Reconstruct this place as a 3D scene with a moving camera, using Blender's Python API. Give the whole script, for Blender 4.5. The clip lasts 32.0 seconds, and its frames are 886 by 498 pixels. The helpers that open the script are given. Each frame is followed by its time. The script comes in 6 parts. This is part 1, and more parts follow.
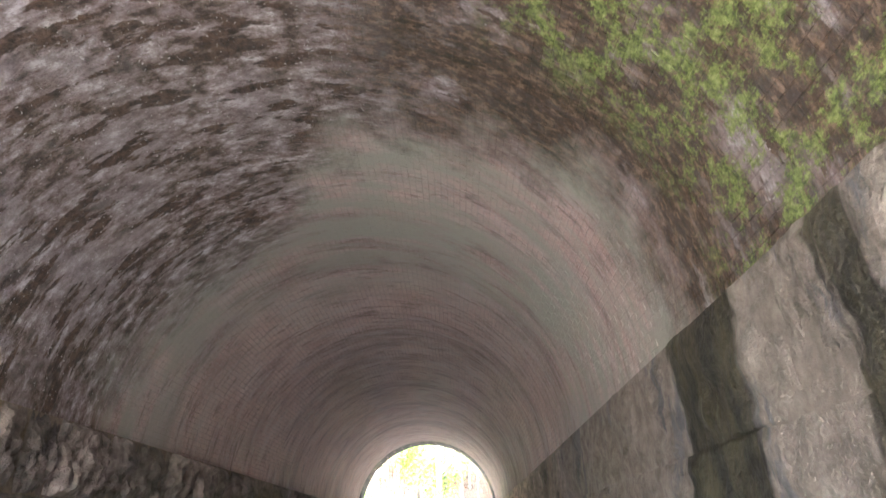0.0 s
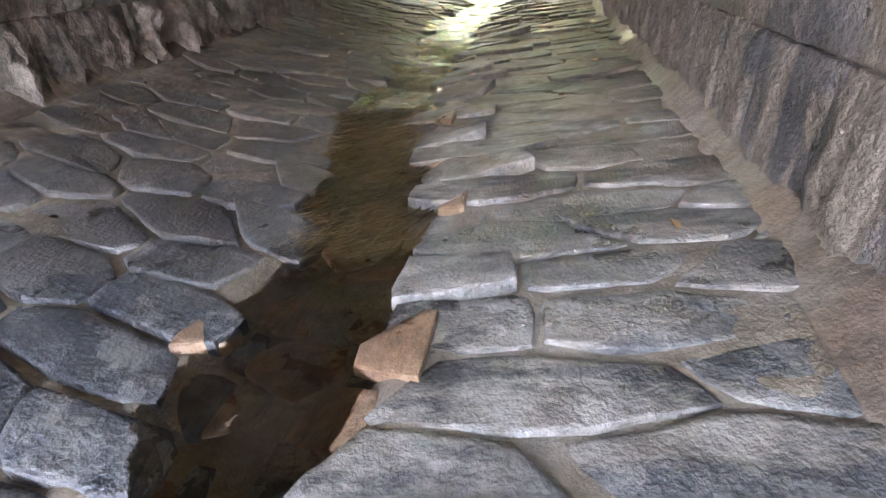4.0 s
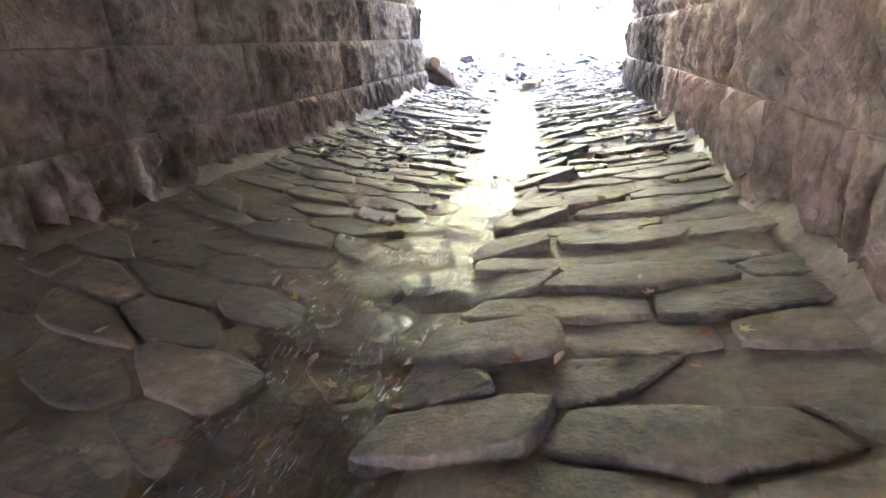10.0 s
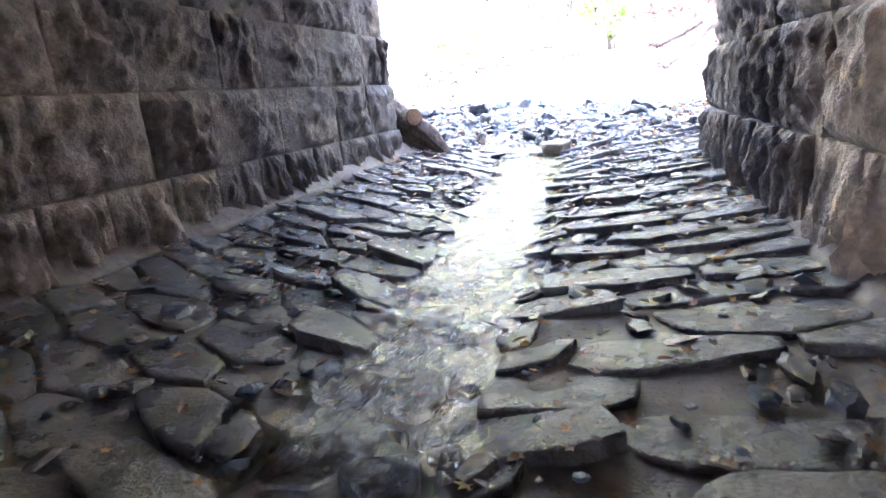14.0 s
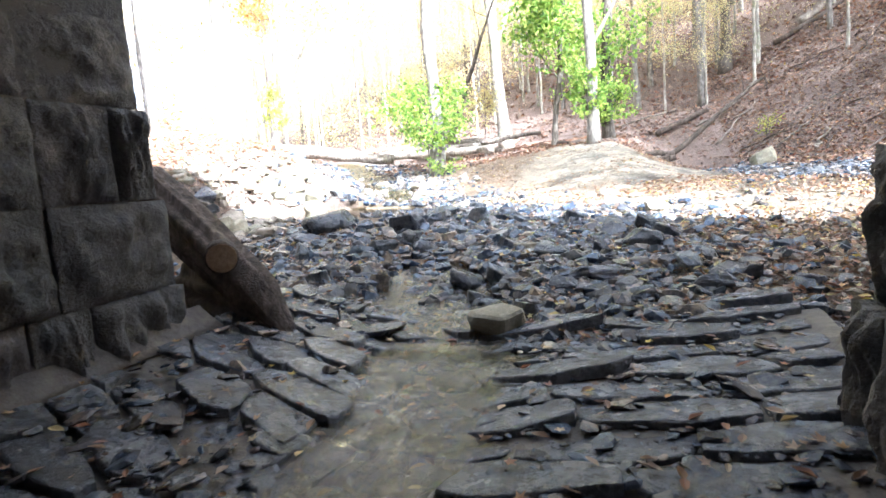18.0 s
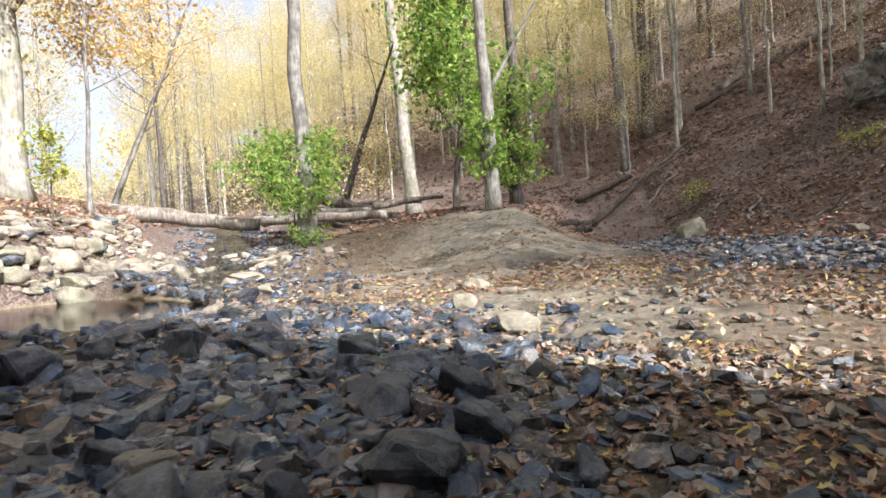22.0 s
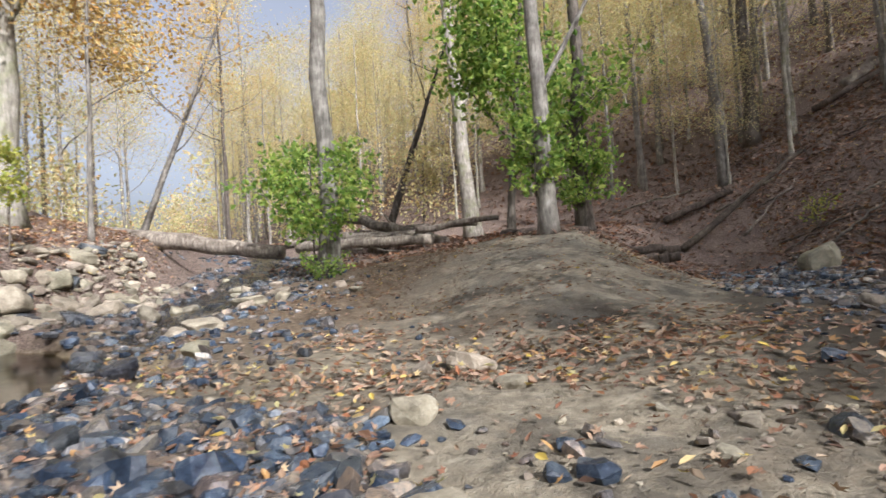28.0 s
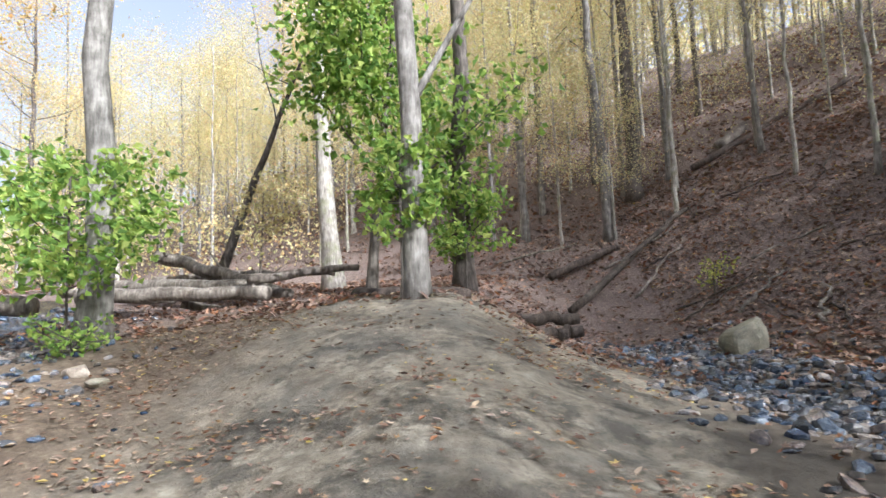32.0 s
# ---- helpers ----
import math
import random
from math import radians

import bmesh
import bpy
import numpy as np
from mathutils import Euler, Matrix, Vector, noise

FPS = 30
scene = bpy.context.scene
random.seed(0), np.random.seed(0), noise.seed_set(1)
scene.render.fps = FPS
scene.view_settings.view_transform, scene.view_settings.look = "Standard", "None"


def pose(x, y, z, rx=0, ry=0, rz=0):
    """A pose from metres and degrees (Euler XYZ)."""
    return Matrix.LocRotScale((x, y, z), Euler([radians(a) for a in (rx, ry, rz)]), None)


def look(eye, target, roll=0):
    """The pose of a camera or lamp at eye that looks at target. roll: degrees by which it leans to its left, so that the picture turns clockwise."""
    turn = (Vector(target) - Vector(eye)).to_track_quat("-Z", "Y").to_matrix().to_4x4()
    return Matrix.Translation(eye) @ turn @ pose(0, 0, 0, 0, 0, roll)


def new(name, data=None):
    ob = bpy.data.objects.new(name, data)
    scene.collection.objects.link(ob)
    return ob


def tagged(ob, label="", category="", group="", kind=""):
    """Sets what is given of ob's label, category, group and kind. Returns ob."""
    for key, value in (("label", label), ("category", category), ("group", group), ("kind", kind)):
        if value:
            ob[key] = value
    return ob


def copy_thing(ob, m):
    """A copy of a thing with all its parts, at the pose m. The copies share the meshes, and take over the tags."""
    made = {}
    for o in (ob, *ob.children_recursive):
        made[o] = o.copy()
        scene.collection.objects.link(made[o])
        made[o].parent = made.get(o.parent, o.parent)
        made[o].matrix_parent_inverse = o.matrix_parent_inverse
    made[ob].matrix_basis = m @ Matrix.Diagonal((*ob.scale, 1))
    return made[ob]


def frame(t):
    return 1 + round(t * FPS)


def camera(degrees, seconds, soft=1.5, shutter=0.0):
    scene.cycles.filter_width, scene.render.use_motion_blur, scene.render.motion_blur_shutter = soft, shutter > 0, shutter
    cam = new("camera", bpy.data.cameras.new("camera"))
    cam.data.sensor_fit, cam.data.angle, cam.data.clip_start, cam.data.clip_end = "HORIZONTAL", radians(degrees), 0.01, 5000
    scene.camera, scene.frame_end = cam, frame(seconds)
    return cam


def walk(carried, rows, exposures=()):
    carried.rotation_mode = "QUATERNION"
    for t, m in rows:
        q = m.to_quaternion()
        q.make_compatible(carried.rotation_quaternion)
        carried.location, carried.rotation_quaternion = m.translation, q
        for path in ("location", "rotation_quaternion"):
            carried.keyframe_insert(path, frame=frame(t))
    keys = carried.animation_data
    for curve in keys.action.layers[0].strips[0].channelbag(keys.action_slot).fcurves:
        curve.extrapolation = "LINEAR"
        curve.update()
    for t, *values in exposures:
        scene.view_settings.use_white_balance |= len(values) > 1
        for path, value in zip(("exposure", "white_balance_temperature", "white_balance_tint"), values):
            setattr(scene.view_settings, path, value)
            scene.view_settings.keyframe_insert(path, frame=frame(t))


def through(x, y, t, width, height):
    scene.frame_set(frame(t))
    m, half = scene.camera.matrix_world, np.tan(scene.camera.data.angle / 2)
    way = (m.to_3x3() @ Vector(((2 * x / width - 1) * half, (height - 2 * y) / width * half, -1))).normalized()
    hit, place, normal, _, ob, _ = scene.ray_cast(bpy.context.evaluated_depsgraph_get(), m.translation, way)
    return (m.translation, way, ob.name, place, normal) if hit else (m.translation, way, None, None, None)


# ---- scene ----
cam = camera(77.0, 32.0, 1.5, 0.18)
PATH = [
    (0, (0.0, 0.0, 1.5), (-0.028, 1.771, 2.43), -1.0),
    (0.5, (-0.029, 0.165, 1.365), (-0.053, 2.04, 2.061), -0.9),
    (1, (-0.003, 0.45, 1.144), (-0.041, 2.425, 1.454), -1.2),
    (1.5, (-0.018, 0.82, 0.846), (-0.064, 2.814, 0.702), 0.7),
    (2, (-0.01, 1.412, 0.799), (-0.071, 3.352, 0.319), 0.4),
    (2.5, (0.087, 2.077, 0.797), (-0.002, 3.976, 0.176), -0.3),
    (4.5, (0.205, 3.644, 0.832), (-0.126, 5.331, -0.19), -2.5),
    (5, (0.227, 4.382, 0.81), (-0.126, 6.063, -0.215), -2.8),
    (5.5, (0.244, 5.128, 0.798), (-0.138, 6.811, -0.213), -3.2),
    (6, (0.24, 5.9, 0.792), (-0.16, 7.595, -0.191), -3.7),
    (6.5, (0.209, 6.638, 0.775), (-0.213, 8.343, -0.182), -4.0),
    (7, (0.162, 7.392, 0.78), (-0.281, 9.097, -0.167), -4.1),
    (7.5, (0.168, 8.056, 0.821), (-0.273, 9.768, -0.114), -4.5),
    (8, (0.089, 8.674, 0.854), (-0.345, 10.393, -0.071), -4.2),
    (8.5, (0.062, 9.303, 0.875), (-0.363, 11.028, -0.044), -4.2),
    (9, (0.081, 9.919, 0.909), (-0.348, 11.669, 0.041), -4.5),
    (9.5, (0.039, 10.621, 0.924), (-0.403, 12.425, 0.184), -4.5),
    (10, (0.053, 11.377, 0.923), (-0.416, 13.198, 0.241), -4.8),
    (10.5, (0.055, 12.1, 0.951), (-0.441, 13.923, 0.294), -4.9),
    (11, (0.063, 12.791, 0.936), (-0.439, 14.62, 0.3), -4.8),
    (11.5, (0.023, 13.42, 0.908), (-0.524, 15.247, 0.303), -4.8),
    (12, (0.033, 14.007, 0.911), (-0.578, 15.817, 0.32), -5.0),
    (12.5, (0.18, 14.749, 0.91), (-0.457, 16.555, 0.334), -5.6),
    (13, (0.228, 15.479, 0.888), (-0.422, 17.289, 0.34), -5.8),
    (13.5, (0.318, 16.191, 0.845), (-0.343, 18.008, 0.335), -5.9),
    (15.5, (-0.239, 19.245, 0.987), (-0.874, 21.043, 0.381), -4.5),
    (16, (-0.082, 19.812, 1.098), (-0.728, 21.63, 0.57), -4.7),
    (16.5, (-0.045, 20.499, 1.016), (-0.699, 22.341, 0.593), -4.5),
    (17, (0.034, 21.244, 1.029), (-0.623, 23.091, 0.633), -4.6),
    (17.5, (0.091, 22.001, 1.108), (-0.571, 23.858, 0.773), -4.7),
    (18, (0.108, 22.741, 1.142), (-0.548, 24.613, 0.891), -4.4),
    (18.5, (0.18, 23.43, 1.2), (-0.458, 25.316, 1.017), -4.4),
    (19, (0.161, 24.135, 1.202), (-0.454, 26.035, 1.093), -4.1),
    (19.5, (0.333, 24.835, 1.183), (-0.267, 26.741, 1.094), -4.2),
    (20, (0.481, 25.455, 1.17), (-0.102, 27.368, 1.114), -4.2),
    (20.5, (0.595, 26.2, 1.187), (0.07, 28.129, 1.124), -4.2),
    (21, (0.793, 26.828, 1.265), (0.327, 28.772, 1.205), -4.1),
    (21.5, (0.909, 27.432, 1.274), (0.438, 29.375, 1.224), -3.7),
    (22, (1.119, 28.005, 1.289), (0.663, 29.952, 1.246), -3.7),
    (22.5, (1.232, 28.611, 1.347), (0.83, 30.57, 1.311), -3.6),
    (23, (1.157, 29.12, 1.433), (0.765, 31.08, 1.397), -3.2),
    (23.5, (0.946, 29.491, 1.537), (0.508, 31.443, 1.514), -3.0),
    (24, (0.764, 29.657, 1.6), (0.139, 31.557, 1.604), -3.0),
    (24.5, (0.643, 29.66, 1.609), (-0.182, 31.481, 1.646), -3.1),
    (26.5, (1.0, 30.047, 1.314), (-0.279, 31.584, 1.353), -4.0),
    (27, (1.148, 30.592, 1.39), (-0.036, 32.203, 1.413), -4.1),
    (27.5, (1.249, 31.214, 1.443), (0.22, 32.928, 1.494), -3.9),
    (28, (1.432, 31.77, 1.461), (0.692, 33.627, 1.515), -3.6),
    (28.5, (1.541, 32.472, 1.511), (1.013, 34.398, 1.62), -3.2),
    (29, (1.744, 33.116, 1.598), (1.445, 35.088, 1.751), -3.0),
    (29.5, (1.936, 33.777, 1.697), (1.872, 35.771, 1.84), -2.6),
    (30, (1.791, 34.459, 1.801), (1.781, 36.456, 1.926), -2.2),
    (30.5, (1.631, 35.121, 1.844), (1.621, 37.117, 1.96), -2.1),
    (31, (1.452, 35.494, 1.884), (1.401, 37.489, 2.01), -2.1),
    (31.5, (1.112, 35.822, 2.006), (0.973, 37.812, 2.16), -1.9),
    (32, (0.816, 36.122, 2.016), (0.499, 38.088, 2.2), -2.1),
]
EXPOSURES = [(0, 5.3, 5200, 10), (1, 5.3, 4900, 11), (2, 5.45, 4600, 13), (4.5, 6.2, 5400, 15), (6, 6.5, 5900, 17), (7.5, 6.75, 6000, 19), (9, 6.8, 5500, 20), (11, 6.3, 4900, 23), (13, 5.85, 4700, 24), (16, 5.05, 4700, 15), (17.5, 3.7, 5000, 12), (19, 2.25, 5600, 12), (20.5, 1.75, 5750, 13), (22, 1.42, 5750, 13), (24.5, 1.02, 5850, 13), (26.5, 0.7, 5950, 14), (28, 0.8, 5750, 14), (30, 1.42, 5400, 13), (32, 1.42, 5400, 13)]
walk(cam, [(t, look(eye, target, roll)) for t, eye, target, roll in PATH], EXPOSURES)

# ---------------------------------------------------------------- light
SUN = Vector((0.80, -0.60, 0.74)).normalized()
world = bpy.data.worlds.new("world")
scene.world = world
world.use_nodes = True
wn = world.node_tree.nodes
sky = wn.new("ShaderNodeTexSky")
sky.sky_type, sky.sun_disc = "NISHITA", False
sky.sun_elevation = math.asin(SUN.z)
sky.sun_rotation = math.atan2(SUN.x, SUN.y)
sky.air_density, sky.dust_density = 1.0, 6.5
haze = wn.new("ShaderNodeHueSaturation")      # thin high cloud
haze.inputs["Saturation"].default_value = 0.3
world.node_tree.links.new(sky.outputs[0], haze.inputs["Color"])
world.node_tree.links.new(haze.outputs[0], wn["Background"].inputs[0])
wn["Background"].inputs[1].default_value = 0.12
sun = new("sun", bpy.data.lights.new("sun", "SUN"))
sun.data.energy, sun.data.angle, sun.data.color = 5.0, radians(0.6), (1.0, 0.93, 0.82)
sun.matrix_world = look(SUN * 50, (0, 0, 0))

# ---------------------------------------------------------------- materials
class Nodes:
    """A short way to wire a node material."""

    def __init__(self, name):
        self.mat = bpy.data.materials.new(name)
        self.mat.use_nodes = True
        self.tree = self.mat.node_tree
        self.bsdf = self.tree.nodes["Principled BSDF"]
        self.out = self.tree.nodes["Material Output"]
        self.where = self.add("ShaderNodeNewGeometry")

    def add(self, kind, **props):
        node = self.tree.nodes.new(kind)
        for key, value in props.items():
            setattr(node, key, value)
        return node

    def link(self, a, b):
        self.tree.links.new(a, b)
        return b

    def noise(self, scale, detail=4.0, rough=0.6, stretch=None, distort=0.0):
        node = self.add("ShaderNodeTexNoise")
        node.inputs["Scale"].default_value, node.inputs["Detail"].default_value = scale, detail
        node.inputs["Roughness"].default_value, node.inputs["Distortion"].default_value = rough, distort
        source = self.where.outputs["Position"]
        if stretch:
            mapping = self.add("ShaderNodeMapping")
            mapping.inputs["Scale"].default_value = stretch
            self.link(source, mapping.inputs[0])
            source = mapping.outputs[0]
        self.link(source, node.inputs["Vector"])
        return node.outputs["Fac"]

    def ramp(self, fac, *stops):
        node = self.add("ShaderNodeValToRGB")
        while len(node.color_ramp.elements) < len(stops):
            node.color_ramp.elements.new(0.5)
        for e, (at, colour) in zip(node.color_ramp.elements, stops):
            e.position = at
            e.color = (*colour, 1) if len(colour) == 3 else colour
        self.link(fac, node.inputs[0])
        return node.outputs[0]

    def mix(self, fac, a, b, how="MIX"):
        node = self.add("ShaderNodeMix", data_type="RGBA", blend_type=how)
        for value, socket in ((fac, node.inputs[0]), (a, node.inputs[6]), (b, node.inputs[7])):
            if isinstance(value, (int, float)):
                socket.default_value = value
            elif isinstance(value, tuple):
                socket.default_value = (*value, 1)
            else:
                self.link(value, socket)
        return node.outputs[2]

    def maths(self, how, a, b=0.0):
        node = self.add("ShaderNodeMath", operation=how)
        for value, socket in ((a, node.inputs[0]), (b, node.inputs[1])):
            if isinstance(value, (int, float)):
                socket.default_value = value
            else:
                self.link(value, socket)
        return node.outputs[0]

    def band(self, value, lo, hi):
        """0 below lo, 1 above hi."""
        node = self.add("ShaderNodeMapRange", clamp=True)
        node.inputs[1].default_value, node.inputs[2].default_value = lo, hi
        self.link(value, node.inputs[0])
        return node.outputs[0]

    def axis(self, name):
        node = self.add("ShaderNodeSeparateXYZ")
        self.link(self.where.outputs["Position"], node.inputs[0])
        return node.outputs[name]

    def vary(self, colour, amount=0.35, hue=0.02, island=False):
        """Each object, or each island of a joined mesh, takes its own shade."""
        if island:
            rnd = self.where.outputs["Random Per Island"]
        else:
            rnd = self.add("ShaderNodeObjectInfo").outputs["Random"]
        hsv = self.add("ShaderNodeHueSaturation")
        self.link(colour, hsv.inputs["Color"])
        low = self.add("ShaderNodeMapRange")
        low.inputs[3].default_value, low.inputs[4].default_value = 1 - amount, 1 + amount
        self.link(rnd, low.inputs[0])
        self.link(low.outputs[0], hsv.inputs["Value"])
        wob = self.maths("FRACT", self.maths("MULTIPLY", rnd, 17.31))
        tint = self.add("ShaderNodeMapRange")
        tint.inputs[3].default_value, tint.inputs[4].default_value = 0.5 - hue, 0.5 + hue
        self.link(wob, tint.inputs[0])
        self.link(tint.outputs[0], hsv.inputs["Hue"])
        return hsv.outputs[0]

    def finish(self, colour, rough=0.8, bump=None, depth=0.01, strength=0.6, spec=0.5):
        self.link(colour, self.bsdf.inputs["Base Color"]) if not isinstance(colour, tuple) else None
        if isinstance(rough, (int, float)):
            self.bsdf.inputs["Roughness"].default_value = rough
        else:
            self.link(rough, self.bsdf.inputs["Roughness"])
        self.bsdf.inputs["Specular IOR Level"].default_value = spec
        if bump is not None:
            node = self.add("ShaderNodeBump")
            node.inputs["Strength"].default_value, node.inputs["Distance"].default_value = strength, depth
            self.link(bump, node.inputs["Height"])
            self.link(node.outputs[0], self.bsdf.inputs["Normal"])
        return self.mat


def stone(name, dark, mid, pale, rough=(0.55, 0.9), scale=2.2, fine=24.0, bump=0.015, amount=0.3, hue=0.02, island=False, stretch=None, extra=None, relief=None, spec=0.5, dry=None):
    n = Nodes(name)
    big, small = n.noise(scale, 5, 0.6, stretch), n.noise(fine, 6, 0.65, stretch)
    colour = n.ramp(n.maths("ADD", n.maths("MULTIPLY", big, 0.6), n.maths("MULTIPLY", small, 0.4)), (0.36, dark), (0.5, mid), (0.64, pale))
    colour = n.vary(colour, amount, hue, island)
    if extra:
        colour = extra(n, colour)
    rg = n.add("ShaderNodeMapRange")
    rg.inputs[1].default_value, rg.inputs[2].default_value = 0.35, 0.65
    rg.inputs[3].default_value, rg.inputs[4].default_value = rough
    n.link(big, rg.inputs[0])
    height = n.maths("ADD", n.maths("MULTIPLY", small, 1.0), n.maths("MULTIPLY", n.noise(fine * 4, 3, 0.6), 0.3))
    if relief:
        height = n.maths("ADD", height, relief(n))
    gloss = n.maths("ADD", rg.outputs[0], dry(n)) if dry else rg.outputs[0]
    return n.finish(colour, gloss, height, bump, 0.8, spec)


def lime_damp_and_light(n, colour):
    """Lime runs and dark wet stripes down the right-hand wall by the mouth; painted light and shade within."""
    x, y, z = n.axis("X"), n.axis("Y"), n.axis("Z")
    # right wall's middle stretch painted over twice as bright, standing in for light
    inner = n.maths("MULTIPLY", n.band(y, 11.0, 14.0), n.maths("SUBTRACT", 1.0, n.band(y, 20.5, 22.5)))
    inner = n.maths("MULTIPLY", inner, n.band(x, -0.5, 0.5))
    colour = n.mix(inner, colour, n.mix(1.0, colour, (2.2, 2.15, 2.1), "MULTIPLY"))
    # walls by the far mouth painted darker in patches, for shade
    shaded_end = n.maths("MULTIPLY", n.band(y, 20.5, 22.5), n.band(n.noise(1.3, 5, 0.65), 0.22, 0.46))
    colour = n.mix(n.maths("MULTIPLY", shaded_end, 0.8), colour, (0.045, 0.047, 0.05))
    right = n.maths("MULTIPLY", n.band(x, 0.0, 0.5), n.maths("SUBTRACT", 1.0, n.band(y, 7.0, 8.5)))
    colour = n.mix(n.maths("MULTIPLY", right, 0.75), colour, n.ramp(n.noise(2.4, 6, 0.7), (0.38, (0.045, 0.05, 0.06)), (0.6, (0.15, 0.155, 0.165))))
    lime = n.band(n.noise(1.1, 6, 0.7, (1.0, 1.5, 0.45)), 0.45, 0.49)
    colour = n.mix(n.maths("MULTIPLY", lime, n.maths("MULTIPLY", right, 0.85)), colour, n.ramp(n.noise(7, 5, 0.7), (0.35, (0.15, 0.13, 0.10)), (0.65, (0.34, 0.30, 0.24))))
    wob = n.maths("ADD", y, n.maths("MULTIPLY", n.maths("SUBTRACT", n.noise(1.5, 4, 0.6, (1, 1, 0.5)), 0.5), 0.8))
    stripe = n.maths("MULTIPLY", n.band(wob, 2.72, 2.8), n.maths("SUBTRACT", 1.0, n.band(wob, 3.76, 3.82)))
    near = n.maths("MULTIPLY", n.band(n.noise(1.6, 4, 0.6, (1, 1.6, 0.25)), 0.5, 0.56), n.maths("SUBTRACT", 1.0, n.band(y, 2.0, 2.3)))
    stripe = n.maths("MAXIMUM", stripe, near)
    return n.mix(n.maths("MULTIPLY", stripe, n.maths("MULTIPLY", right, 0.93)), colour, n.ramp(n.noise(6, 6, 0.75, (1, 1, 0.4)), (0.4, (0.012, 0.011, 0.006)), (0.62, (0.07, 0.065, 0.03))))


M = {}
M["wall_block"] = stone("wall_block_stone", (0.085, 0.076, 0.066), (0.24, 0.21, 0.172), (0.42, 0.37, 0.305), scale=2.4, fine=9, bump=0.05, amount=0.22, extra=lime_damp_and_light)
M["mortar"] = stone("lime_mortar", (0.13, 0.105, 0.075), (0.25, 0.205, 0.15), (0.36, 0.30, 0.225), scale=1.5, fine=30, bump=0.008, amount=0.05, extra=lime_damp_and_light)


def wet_dimmed_floor(n, colour):
    """Wet dark silt left of the stream and near both mouths; from y 11 also darkened for falling light."""
    x, y = n.axis("X"), n.axis("Y")
    left = n.maths("SUBTRACT", 1.0, n.band(x, -1.9, -0.9))
    wet = n.maths("MULTIPLY", n.band(n.noise(1.2, 5, 0.65), 0.44, 0.58), left)
    colour = n.mix(n.maths("MULTIPLY", wet, 0.75), colour, (0.055, 0.042, 0.028))
    smear = n.band(n.noise(3.0, 6, 0.75, (0.7, 1.5, 1.0)), 0.52, 0.6)
    colour = n.mix(n.maths("MULTIPLY", smear, 0.6), colour, (0.075, 0.066, 0.052))
    lime = n.maths("MULTIPLY", n.maths("MULTIPLY", n.band(y, 2.6, 4.0), n.maths("SUBTRACT", 1.0, n.band(y, 8.0, 10.0))), n.maths("MULTIPLY", n.band(x, -0.9, -0.4), n.band(n.noise(1.9, 6, 0.7, (0.6, 1.6, 1.0)), 0.40, 0.54)))
    colour = n.mix(n.maths("MULTIPLY", lime, 0.6), colour, n.ramp(n.noise(5, 6, 0.75), (0.36, (0.17, 0.15, 0.115)), (0.64, (0.44, 0.40, 0.335))))
    rust = n.band(n.noise(0.9, 4, 0.6), 0.55, 0.66)
    colour = n.mix(n.maths("MULTIPLY", rust, 0.4), colour, (0.19, 0.135, 0.06))
    # dark silt at both ends; from y 11 light falloff is painted in too
    ends = n.maths("MAXIMUM", n.band(y, 11.0, 20.0), n.maths("SUBTRACT", 1.0, n.band(y, 2.0, 3.6)))
    return n.mix(n.maths("MULTIPLY", ends, 0.75), colour, n.mix(n.band(n.noise(9, 5, 0.7), 0.42, 0.6), (0.045, 0.04, 0.036), (0.12, 0.105, 0.085)))


M["floor_mortar"] = stone("floor_mortar", (0.08, 0.064, 0.044), (0.19, 0.155, 0.11), (0.32, 0.275, 0.21), rough=(0.35, 0.8), scale=2.6, fine=15, bump=0.02, amount=0.05, extra=wet_dimmed_floor)


